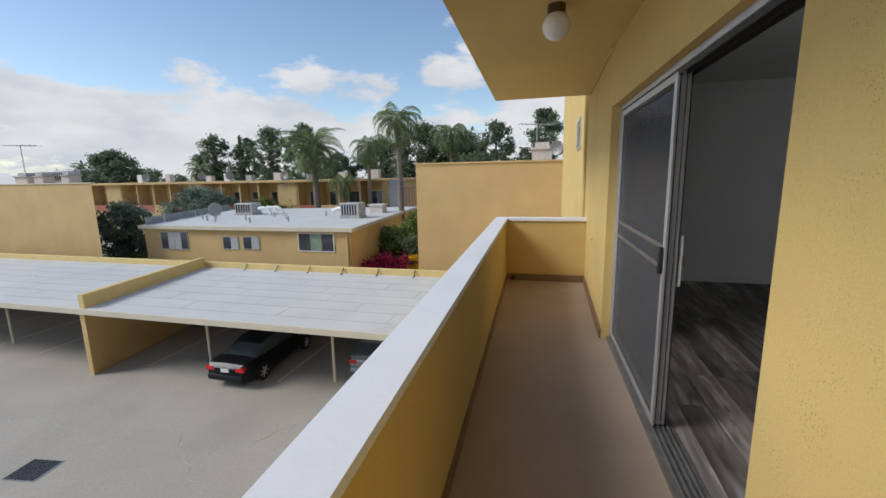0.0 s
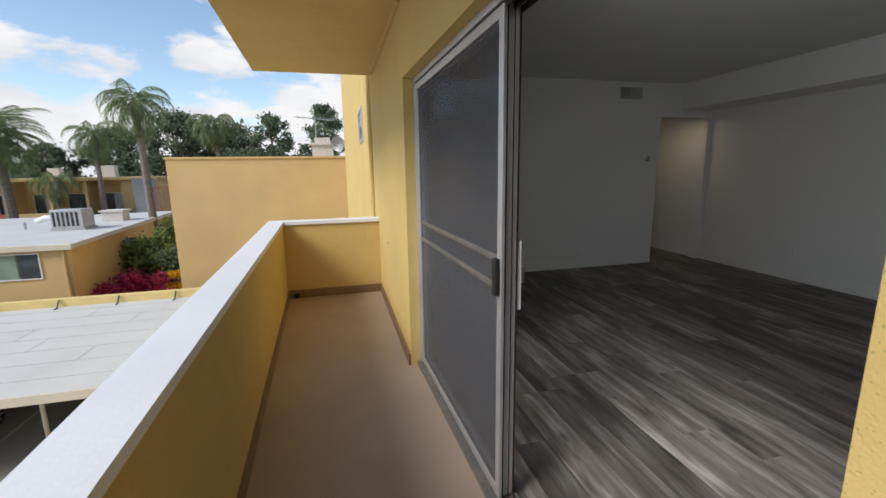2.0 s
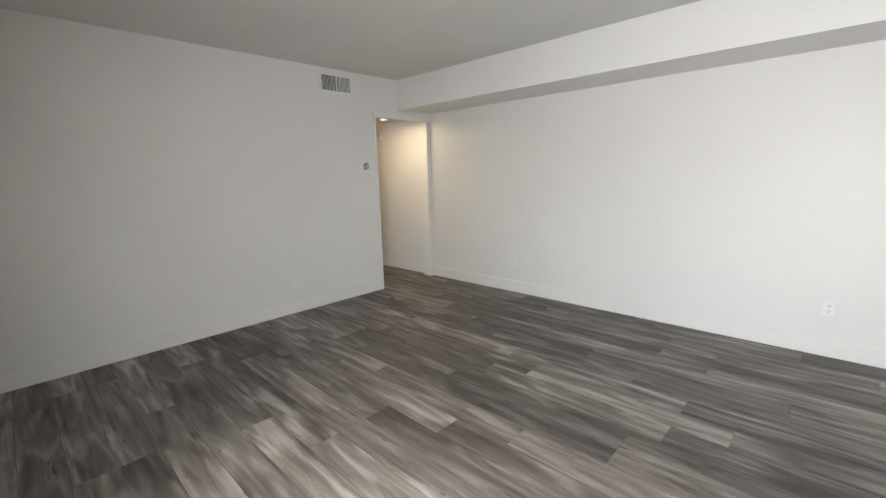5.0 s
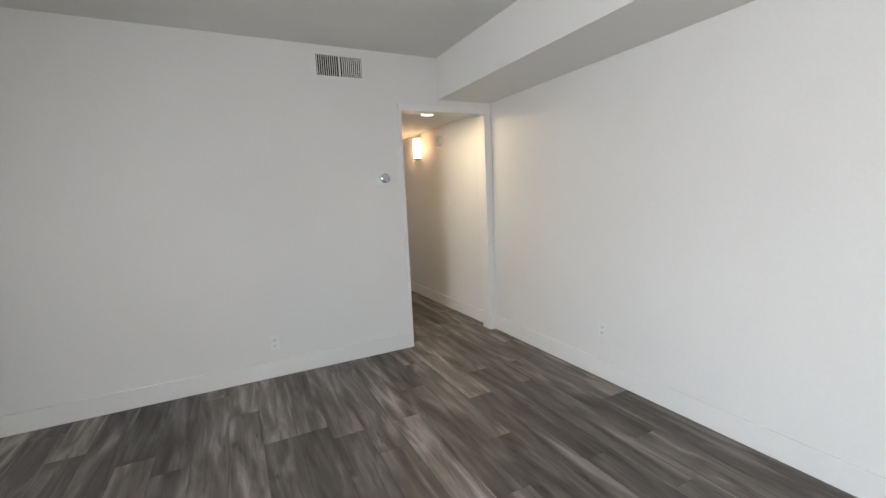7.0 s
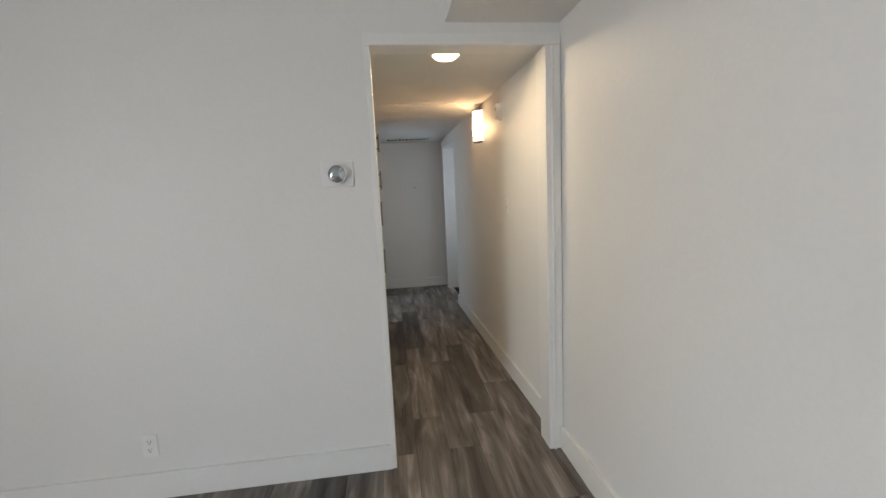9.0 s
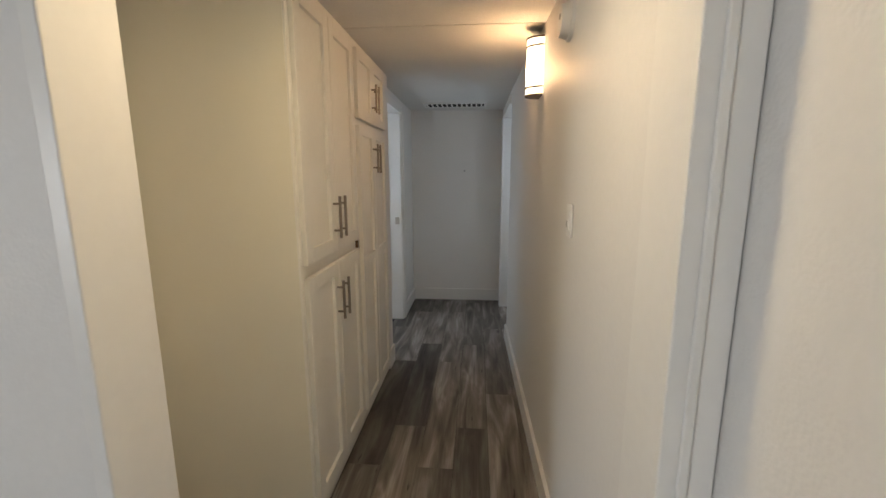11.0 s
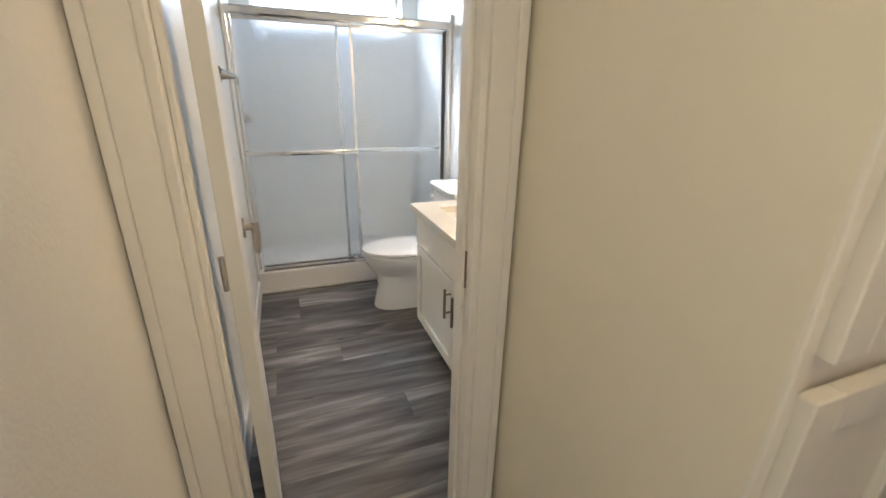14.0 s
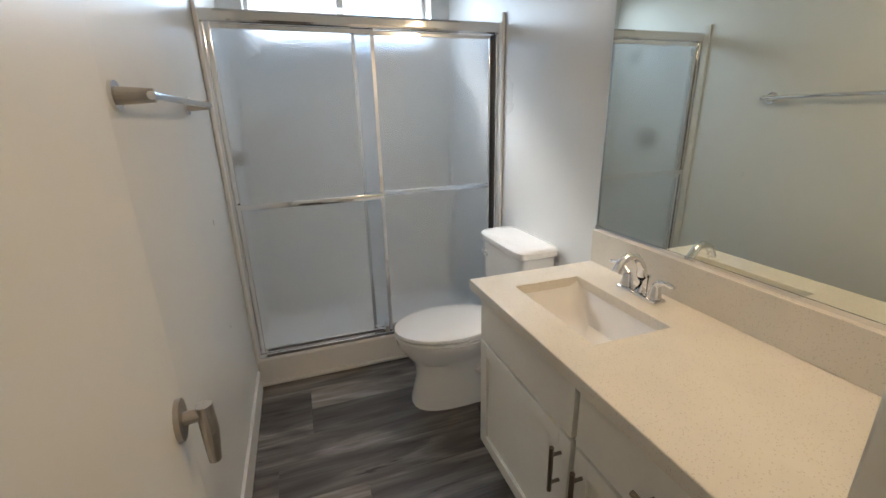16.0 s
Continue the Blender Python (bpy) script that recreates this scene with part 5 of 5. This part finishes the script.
part("base", rod(bmesh.new(), (0, 0, 0), (0, -0.014, 0), 0.068, n=28), WHITE_PLASTIC, smoke)
part("cover", rod(bmesh.new(), (0, -0.014, 0), (0, -0.042, 0), 0.060, 0.052, 28), WHITE_PLASTIC, smoke, smooth=True)
part("button", rod(bmesh.new(), (0.015, -0.042, 0.01), (0.015, -0.045, 0.01), 0.010, n=14), METAL_GREY, smoke)
switch = thing("light_switch", "white rocker light switch plate", "switch", (4.966, 8.25, 1.31), -90)
part("plate", boxes((-0.036, 0.036, -0.006, 0, -0.058, 0.058), bevel=0.002), WHITE_PLASTIC, switch)
part("rocker", boxes((-0.016, 0.016, -0.010, -0.006, -0.033, 0.033), bevel=0.002), WHITE_PLASTIC, switch)
part("indicator", boxes((-0.012, 0.012, -0.0125, -0.0101, -0.022, -0.002), bevel=0.001), PORCELAIN, switch)
hall_vent = thing("ceiling_vent", "dark slotted return grille in the hallway ceiling", "vent", (4.41, 11.22, HALL_CEIL))
part("frame", boxes((-0.32, 0.32, -0.13, -0.105, -0.008, 0), (-0.32, 0.32, 0.105, 0.13, -0.008, 0), (-0.32, -0.295, -0.105, 0.105, -0.008, 0), (0.295, 0.32, -0.105, 0.105, -0.008, 0)), TRIM, hall_vent)
# near-black sheet under the ceiling, painted shade in place of a duct
part("backing", boxes((-0.295, 0.295, -0.105, 0.105, -0.0015, -0.0005)), DARK, hall_vent)
for i in range(12):
    x = -0.29 + i * 0.05
    part("slat", boxes((x, x + 0.016, -0.105, 0.105, -0.007, -0.0016)), TRIM, hall_vent)
panel = thing("electrical_panel", "flush painted breaker panel door on the end wall", "electrical panel", (4.49, 11.58, 1.51))
part("panel_door", boxes((-0.125, 0.125, -0.006, 0, -0.10, 0.10), bevel=0.002), PLASTER, panel)
part("panel_latch", boxes((0.0, 0.02, -0.009, -0.006, -0.01, 0.01)), METAL_GREY, panel)
entry_lamp = thing("ceiling_light", "lit flush round ceiling lamp in the hallway", "lamp", (4.46, 7.64, HALL_CEIL))
part("rim", rod(bmesh.new(), (0, 0, -0.012), (0, 0, 0), 0.085, n=32), TRIM, entry_lamp)
part("diffuser", rod(bmesh.new(), (0, 0, -0.028), (0, 0, -0.012), 0.055, 0.073, 32), CEILING_DISC, entry_lamp, "glowing glass diffuser", True)

# a side room's door, ajar, seen through the doorway
side_door = tagged(thing("door_side", "white flush door standing open in the side room", "door", (3.79, 10.83, 0), 178), kind="structure")
part("door_leaf", boxes((0.01, 0.80, -0.035, 0, 0.012, 2.03), bevel=0.002), TRIM, side_door)
single("strike_plate", boxes((-0.02, 0.02, -0.003, 0, -0.035, 0.035)), NICKEL, "small metal strike plate on the door jamb", "strike plate", (3.86, 10.844, 1.02))

# ---- bathroom ----
YW, YM = FAR + 0.118, 8.925
bath_door = tagged(thing("door_bathroom", "white flush bathroom door, swung open inwards", "door", (3.268, 7.587, 0), 185.0), kind="structure")
part("door_leaf", boxes((0.002, 0.60, -0.035, 0, 0.012, 2.025), bevel=0.002), GLOSS_WALL, bath_door)
rose = part("door_handle", rod(bmesh.new(), (0.545, -0.035, 0.965), (0.545, -0.043, 0.965), 0.034, n=24), NICKEL, bath_door, "brushed nickel lever handle")
part("neck", rod(bmesh.new(), (0.545, -0.043, 0.965), (0.545, -0.075, 0.965), 0.011, n=14), NICKEL, rose)
part("lever", rod(rod(bmesh.new(), (0.545, -0.074, 0.982), (0.545, -0.075, 0.93), 0.013, 0.014), (0.545, -0.075, 0.93), (0.545, -0.073, 0.872), 0.014, 0.010), NICKEL, rose)
part("latch_rose", rod(bmesh.new(), (0.545, 0.0, 0.965), (0.545, 0.03, 0.965), 0.03, n=20), NICKEL, bath_door)
for z in (0.28, 1.02, 1.78):
    part("hinge", rod(bmesh.new(), (0.0, 0.006, z - 0.04), (0.0, 0.006, z + 0.04), 0.006, n=10), NICKEL, bath_door)
strike = thing("strike_plate", "metal strike plate in the bathroom door jamb", "strike plate", (3.325, BD1 - 0.0185, 0.99))
part("plate", boxes((-0.022, 0.022, -0.003, 0, -0.05, 0.05), bevel=0.001), HANDLE_METAL, strike)
# solid black patch on the plate, the shade inside the latch hole
part("latch_hole", boxes((-0.011, 0.011, -0.0042, -0.0031, -0.022, 0.022)), BLACK, strike, "black patch drawn for the latch hole's shade")

towel = thing("towel_bar", "chrome towel bar on the glossy wall", "towel bar", (1.975, YW, 1.475))
for x in (-0.325, 0.325):
    fl = part("flange", rod(bmesh.new(), (x, 0, 0), (x, 0.008, 0), 0.031, n=20), CHROME, towel)
    part("post", rod(bmesh.new(), (x, 0.008, 0), (x, 0.075, 0.0), 0.019, 0.014, 16), NICKEL, fl)
part("bar", rod(bmesh.new(), (-0.34, 0.072, 0), (0.34, 0.072, 0), 0.009, n=14), CHROME, towel)

# shower pan, framed sliding doors
pan = thing("shower_pan", "white shower base with a raised front curb", "shower base", (0, 0, 0))
part("pan", boxes((0.341, 1.06, YW + 0.001, YM - 0.001, 0, 0.07)), PORCELAIN, pan)
part("curb", boxes((1.06, 1.16, YW + 0.001, YM - 0.001, 0, 0.165), bevel=0.012), PORCELAIN, pan)
part("curb_trim", boxes((1.1605, 1.175, YW + 0.001, YM - 0.001, 0, 0.022), bevel=0.004), TRIM, pan)
part("drain_cover", rod(bmesh.new(), (0.7, 8.2, 0.07), (0.7, 8.2, 0.074), 0.05, n=20), CHROME, pan)
doors = thing("shower_doors", "chrome-framed sliding shower doors with obscure glass", "shower doors", (0, 0, 0))
part("header", boxes((1.075, 1.165, YW + 0.002, YM - 0.002, 1.835, 1.888), bevel=0.012), CHROME, doors, "satin chrome header rail")
part("bottom_track", boxes((1.085, 1.155, YW + 0.002, YM - 0.002, 0.166, 0.19), bevel=0.004), CHROME, doors)
for y0, y1 in ((YW + 0.002, YW + 0.03), (YM - 0.03, YM - 0.002)):
    part("wall_jamb", boxes((1.085, 1.155, y0, y1, 0.19, 1.8345), bevel=0.003), CHROME, doors)
part("wall_trim", boxes((1.156, 1.20, YW + 0.002, YW + 0.018, 0.165, 1.93), (1.156, 1.20, YM - 0.018, YM - 0.002, 0.165, 1.93), bevel=0.004), TRIM, doors, "white side mouldings")
for x, y0, y1, nm, bx in ((1.135, YW + 0.032, 8.235, "front_panel", 0.035), (1.105, 8.125, YM - 0.032, "rear_panel", -0.03)):
    p = part(nm, leaf_frame(x - 0.009, x + 0.009, y0, y1, 0.195, 1.832, 0.020, 0.002), CHROME, doors)
    g = part("pane", boxes((x - 0.003, x + 0.003, y0 + 0.018, y1 - 0.018, 0.213, 1.814)), RAIN, p, "hammered obscure glass")
    g.visible_shadow = False
    bar = boxes((x + bx - 0.004, x + bx + 0.004, y0 + 0.004, y1 - 0.004, 1.0, 1.03), bevel=0.003)
    for yy in (y0 + 0.012, y1 - 0.012):
        rod(bar, (x, yy, 1.015), (x + bx, yy, 1.015), 0.009, n=10)
    part("towel_rail", bar, CHROME, p, "chrome towel rail", True)
part("gasket", boxes((1.094, 1.146, YM - 0.0318, YM - 0.0302, 0.195, 1.832)), BLACK, doors, "black rubber seal")
part("guide", boxes((1.088, 1.152, 8.19, 8.21, 0.19, 0.225)), METAL_GREY, doors)
valve = thing("shower_valve", "round chrome shower valve on the shower wall", "shower valve", (0.78, YW, 1.22))
part("escutcheon", rod(bmesh.new(), (0, 0, 0), (0, 0.012, 0), 0.085, n=28), CHROME, valve)
part("knob", rod(bmesh.new(), (0, 0.012, 0), (0, 0.075, 0), 0.035, 0.03, 20), NICKEL, valve)
head = thing("shower", "chrome shower head on a bent arm", "shower", (0.78, YW, 1.88))
part("arm", tube(bmesh.new(), [(0, 0, 0), (0, 0.08, 0.02), (0, 0.14, -0.01), (0, 0.18, -0.06)], 0.011, 10), CHROME, head)
part("rose", rod(bmesh.new(), (0, 0.18, -0.06), (0, 0.21, -0.12), 0.018, 0.04, 18), CHROME, head)
spout = thing("soap_shelf", "grey moulded soap shelf on the shower wall", "shelf", (0.341, 7.75, 1.45))
part("shelf", boxes((0, 0.09, -0.12, 0.12, 0, 0.02), bevel=0.006), PORCELAIN, spout)

win = tagged(thing("window_bathroom", "high aluminium sliding window over the shower", "window", (0.20, 8.2, 1.90)), kind="structure")
part("window_frame", leaf_frame(-0.04, 0.0, -0.599, 0.599, 0.001, 0.459, 0.03), ALU, win)
part("meeting_stile", boxes((-0.03, 0.005, -0.022, 0.022, 0.031, 0.429), bevel=0.002), ALU, win)
part("window_sill", boxes((0.0, 0.16, -0.599, 0.599, -0.0005, 0.006), (0.001, 0.14, -0.5995, -0.594, 0.006, 0.459), (0.001, 0.14, 0.594, 0.5995, 0.006, 0.459)), TRIM, win)
for y0, y1 in ((-0.569, -0.022), (0.022, 0.569)):
    g = part("pane", boxes((-0.018, -0.014, y0, y1, 0.031, 0.429)), WINDOW_GLASS, win)
    g.visible_shadow = False
part("window_latch", boxes((0.0, 0.015, -0.565, -0.54, 0.03, 0.06)), BLACK, win)

# toilet
TX = 1.595
toilet = thing("toilet", "white two-piece toilet with the lid down", "toilet", (TX, 0, 0))
part("pedestal", loft(bmesh.new(), [oval(0, 8.47, 0.0, 0.125, 0.245, power=2.6), oval(0, 8.47, 0.03, 0.120, 0.24, power=2.6), oval(0, 8.47, 0.15, 0.102, 0.215, power=2.4), oval(0, 8.46, 0.235, 0.104, 0.212), oval(0, 8.445, 0.285, 0.145, 0.24), oval(0, 8.435, 0.355, 0.180, 0.272), oval(0, 8.435, 0.385, 0.185, 0.276)]), PORCELAIN, toilet, smooth=True)
part("trapway", tube(bmesh.new(), [(0.085, 8.56, 0.22), (0.10, 8.64, 0.16), (0.09, 8.74, 0.12)], [0.05, 0.06, 0.05], 12), PORCELAIN, toilet, smooth=True)
part("seat", loft(bmesh.new(), [oval(0, 8.435, 0.387, 0.180, 0.272), oval(0, 8.435, 0.391, 0.188, 0.28), oval(0, 8.435, 0.402, 0.188, 0.28), oval(0, 8.435, 0.405, 0.182, 0.274)]), WHITE_PLASTIC, toilet, smooth=True)
part("lid", loft(bmesh.new(), [oval(0, 8.435, 0.412, 0.172, 0.264), oval(0, 8.435, 0.4125, 0.187, 0.279), oval(0, 8.435, 0.416, 0.190, 0.282), oval(0, 8.435, 0.428, 0.187, 0.279), oval(0, 8.435, 0.436, 0.165, 0.25), oval(0, 8.435, 0.439, 0.10, 0.17)]), PORCELAIN, toilet, smooth=True)
for s in (-1, 1):
    part("seat_hinge", rod(bmesh.new(), (s * 0.07 - 0.025, 8.70, 0.415), (s * 0.07 + 0.025, 8.70, 0.415), 0.014, n=12), WHITE_PLASTIC, toilet)
part("deck", boxes((-0.17, 0.17, 8.66, 8.90, 0.33, 0.392), bevel=0.02), PORCELAIN, toilet, smooth=True)
part("tank", loft(bmesh.new(), [oval(0, 8.815, 0.393, 0.195, 0.085, 32, 5), oval(0, 8.812, 0.42, 0.205, 0.095, 32, 6), oval(0, 8.81, 0.78, 0.222, 0.103, 32, 6)]), PORCELAIN, toilet, smooth=True)
part("tank_lid", loft(bmesh.new(), [oval(0, 8.808, 0.781, 0.228, 0.108, 32, 6), oval(0, 8.808, 0.79, 0.236, 0.114, 32, 6), oval(0, 8.808, 0.815, 0.236, 0.114, 32, 6), oval(0, 8.808, 0.826, 0.225, 0.103, 32, 6), oval(0, 8.808, 0.829, 0.19, 0.08, 32, 5)]), PORCELAIN, toilet, smooth=True)
part("flush_lever", tube(bmesh.new(), [(-0.15, 8.705, 0.73), (-0.15, 8.69, 0.73), (-0.09, 8.685, 0.725)], 0.008, 8), CHROME, toilet)

# vanity
VX0, VX1, VY = 2.095, 3.262, 8.40
vanity = thing("vanity_cabinet", "white panelled vanity cabinet under the counter", "cabinet", (0, 0, 0))
# an open carcass, so that the basin hangs free inside it
part("body", boxes((VX0, VX1, VY, 8.924, 0.13, 0.15), (VX0, VX0 + 0.018, VY, 8.924, 0.15, 0.798), (VX1 - 0.018, VX1, VY, 8.924, 0.15, 0.798), (VX0 + 0.018, VX1 - 0.018, VY, VY + 0.02, 0.15, 0.798),
                   (VX0 + 0.018, VX1 - 0.018, 8.906, 8.924, 0.15, 0.798)), CABINET, vanity)
part("plinth", boxes((VX0 + 0.02, VX1, VY + 0.07, 8.924, 0.0, 0.129)), CABINET, vanity)


def vanity_front(name, x0, x1, z0, z1, framed=True, rail=0.05):
    y1, y0 = VY - 0.001, VY - 0.019
    if framed:
        d = part(name, boxes((x0, x0 + rail, y0, y1, z0, z1), (x1 - rail, x1, y0, y1, z0, z1), (x0 + rail, x1 - rail, y0, y1, z0, z0 + rail), (x0 + rail, x1 - rail, y0, y1, z1 - rail, z1), bevel=0.002), CABINET, vanity)
        part("panel", boxes((x0 + rail - 0.002, x1 - rail + 0.002, y1 - 0.008, y1 - 0.001, z0 + rail - 0.002, z1 - rail + 0.002)), CABINET, d)
        return d
    return part(name, boxes((x0, x1, y0, y1, z0, z1), bevel=0.002), CABINET, vanity)


vanity_front("false_front", VX0 + 0.012, 2.668, 0.625, 0.782, False)
da = vanity_front("cabinet_door", VX0 + 0.012, 2.668, 0.15, 0.612)
db = vanity_front("cabinet_door", 2.688, VX1 - 0.01, 0.15, 0.612)
dr = vanity_front("drawer", 2.688, VX1 - 0.01, 0.625, 0.782, False)
bar_handle(da, (2.632, VY - 0.019, 0.43), (2.632, VY - 0.019, 0.575), (0, -0.03, 0))
bar_handle(db, (2.722, VY - 0.019, 0.43), (2.722, VY - 0.019, 0.575), (0, -0.03, 0))
bar_handle(dr, (2.90, VY - 0.019, 0.70), (3.05, VY - 0.019, 0.70), (0, -0.03, 0))

SX0, SX1, SY0, SY1 = 2.175, 2.60, 8.485, 8.745
counter = thing("countertop", "speckled cream quartz counter with a backsplash", "countertop", (0, 0, 0))
def slab_ring(x0, x1, y0, y1, a0, a1, b0, b1, z0, z1):
    """A slab with a rectangular cut-out."""
    bm = bmesh.new()
    outer, inner = [(x0, y0), (x1, y0), (x1, y1), (x0, y1)], [(a0, b0), (a1, b0), (a1, b1), (a0, b1)]
    ol, oh, il, ih = ([bm.verts.new((x, y, z)) for x, y in c] for c, z in ((outer, z0), (outer, z1), (inner, z0), (inner, z1)))
    for i in range(4):
        j = (i + 1) % 4
        for a, b in ((oh, ih), (il, ol), (ol, oh), (ih, il)):
            bm.faces.new((a[i], a[j], b[j], b[i]))
    rim = [e for e in bm.edges if all(v in oh or v in ih for v in e.verts) and (all(v in oh for v in e.verts) or all(v in ih for v in e.verts))]
    bmesh.ops.bevel(bm, geom=rim, offset=0.003, segments=2, profile=0.5, affect="EDGES")
    return bm


part("slab", slab_ring(2.05, 3.268, 8.36, 8.924, SX0, SX1, SY0, SY1, 0.80, 0.838), QUARTZ, counter)
part("backsplash", boxes((2.05, 3.268, 8.898, 8.924, 0.8385, 0.97), bevel=0.002), QUARTZ, counter)
sink = thing("sink_basin", "white rectangular undermount basin", "sink", (0, 0, 0))
cx, cy = (SX0 + SX1) / 2, (SY0 + SY1) / 2
w2, d2 = (SX1 - SX0) / 2, (SY1 - SY0) / 2
bm = loft(bmesh.new(), [oval(cx, cy, 0.825, w2 + 0.012, d2 + 0.012, 36, 12), oval(cx, cy, 0.80, w2 - 0.001, d2 - 0.001, 36, 12), oval(cx, cy, 0.74, w2 - 0.03, d2 - 0.012, 36, 8), oval(cx, cy, 0.70, w2 - 0.09, d2 - 0.03, 36, 5), oval(cx, cy, 0.69, 0.03, 0.03, 36, 2)], False)
part("basin", bm, PORCELAIN, sink, smooth=True)
part("drain", rod(bmesh.new(), (cx, cy, 0.684), (cx, cy, 0.695), 0.03, n=20), CHROME, sink, "chrome drain")
faucet = thing("faucet", "chrome two-handle faucet with an arched spout", "faucet", (2.40, 8.822, 0.838))
part("base", boxes((-0.085, 0.085, -0.026, 0.026, 0, 0.018), bevel=0.008), CHROME, faucet, smooth=True)
part("spout", tube(bmesh.new(), [(0, 0, 0.015), (0, 0, 0.07), (0, -0.006, 0.105), (0, -0.03, 0.138), (0, -0.062, 0.146), (0, -0.092, 0.13), (0, -0.108, 0.098)], [0.021, 0.017, 0.014, 0.013, 0.013, 0.013, 0.014], 14), CHROME, faucet, smooth=True)
for s in (-1, 1):
    hb = part("handle", rod(bmesh.new(), (s * 0.06, 0, 0.018), (s * 0.06, 0, 0.06), 0.022, 0.014, 18), CHROME, faucet, smooth=True)
    part("lever", tube(bmesh.new(), [(s * 0.06, 0, 0.058), (s * 0.075, -0.004, 0.075), (s * 0.105, -0.008, 0.083), (s * 0.135, -0.01, 0.080)], [0.012, 0.010, 0.008, 0.007], 10), CHROME, hb, smooth=True)
part("lift_rod", rod(rod(bmesh.new(), (0, 0.03, 0.0), (0, 0.03, 0.06), 0.004, n=8), (0, 0.03, 0.06), (0, 0.03, 0.07), 0.007, n=10), CHROME, faucet)
mirror = thing("wall_mirror", "frameless wall mirror over the vanity", "mirror", (0, 0, 0))
part("glass", boxes((2.045, 3.262, 8.918, 8.9245, 0.985, 1.90)), MIRROR, mirror)
part("channel", boxes((2.043, 3.263, 8.915, 8.9245, 0.9715, 0.9845)), CHROME, mirror, "chrome bottom channel")
vanity_light = thing("vanity_light", "frosted glass light bar above the mirror", "lamp", (2.75, 8.924, 2.12))
part("back_plate", boxes((-0.3, 0.3, -0.03, 0, -0.04, 0.04), bevel=0.004), NICKEL, vanity_light)
part("shade", rod(bmesh.new(), (-0.28, -0.075, 0), (0.28, -0.075, 0), 0.04, n=18), LAMP_SHADE, vanity_light, "glowing frosted tube", True)

# ---- floor planks, laid along the hallway's length ----
PW, PL = 0.182, 1.22
plank_mesh = as_mesh("plank", boxes((0.0009, PW - 0.0009, 0.0009, PL - 0.0009, -0.006, 0.0)), PLANK)
prng = random.Random(9)


def lay(x0, x1, y0, y1):
    """Whole planks share one mesh; the last column and row are trimmed."""
    nx = math.ceil((x1 - x0) / PW)
    for i in range(nx):
        px, w = x0 + i * PW, min(PW, x1 - x0 - i * PW)
        y = y0 - prng.choice((0.15, 0.35, 0.5, 0.75, 0.95, 1.1))
        while y < y1:
            a, b = max(y, y0), min(y + PL, y1)
            if b - a > 0.02:
                whole = w > PW - 1e-6 and b - a > PL - 1e-6
                me = plank_mesh if whole else as_mesh("plank", boxes((0.0006, w - 0.0006, 0.0006, b - a - 0.0006, -0.006, 0.0)), PLANK)
                ob = new("plank", me)
                ob.parent = FLOOR
                ob.location = (px, a, 0)
            y += PL


lay(0.17, 3.81, 0.0, FAR)
lay(3.81, 4.99, 0.0, 11.58)
lay(3.28, 3.81, FAR, 8.25)
lay(1.10, 3.28, FAR + 0.11, 8.93)
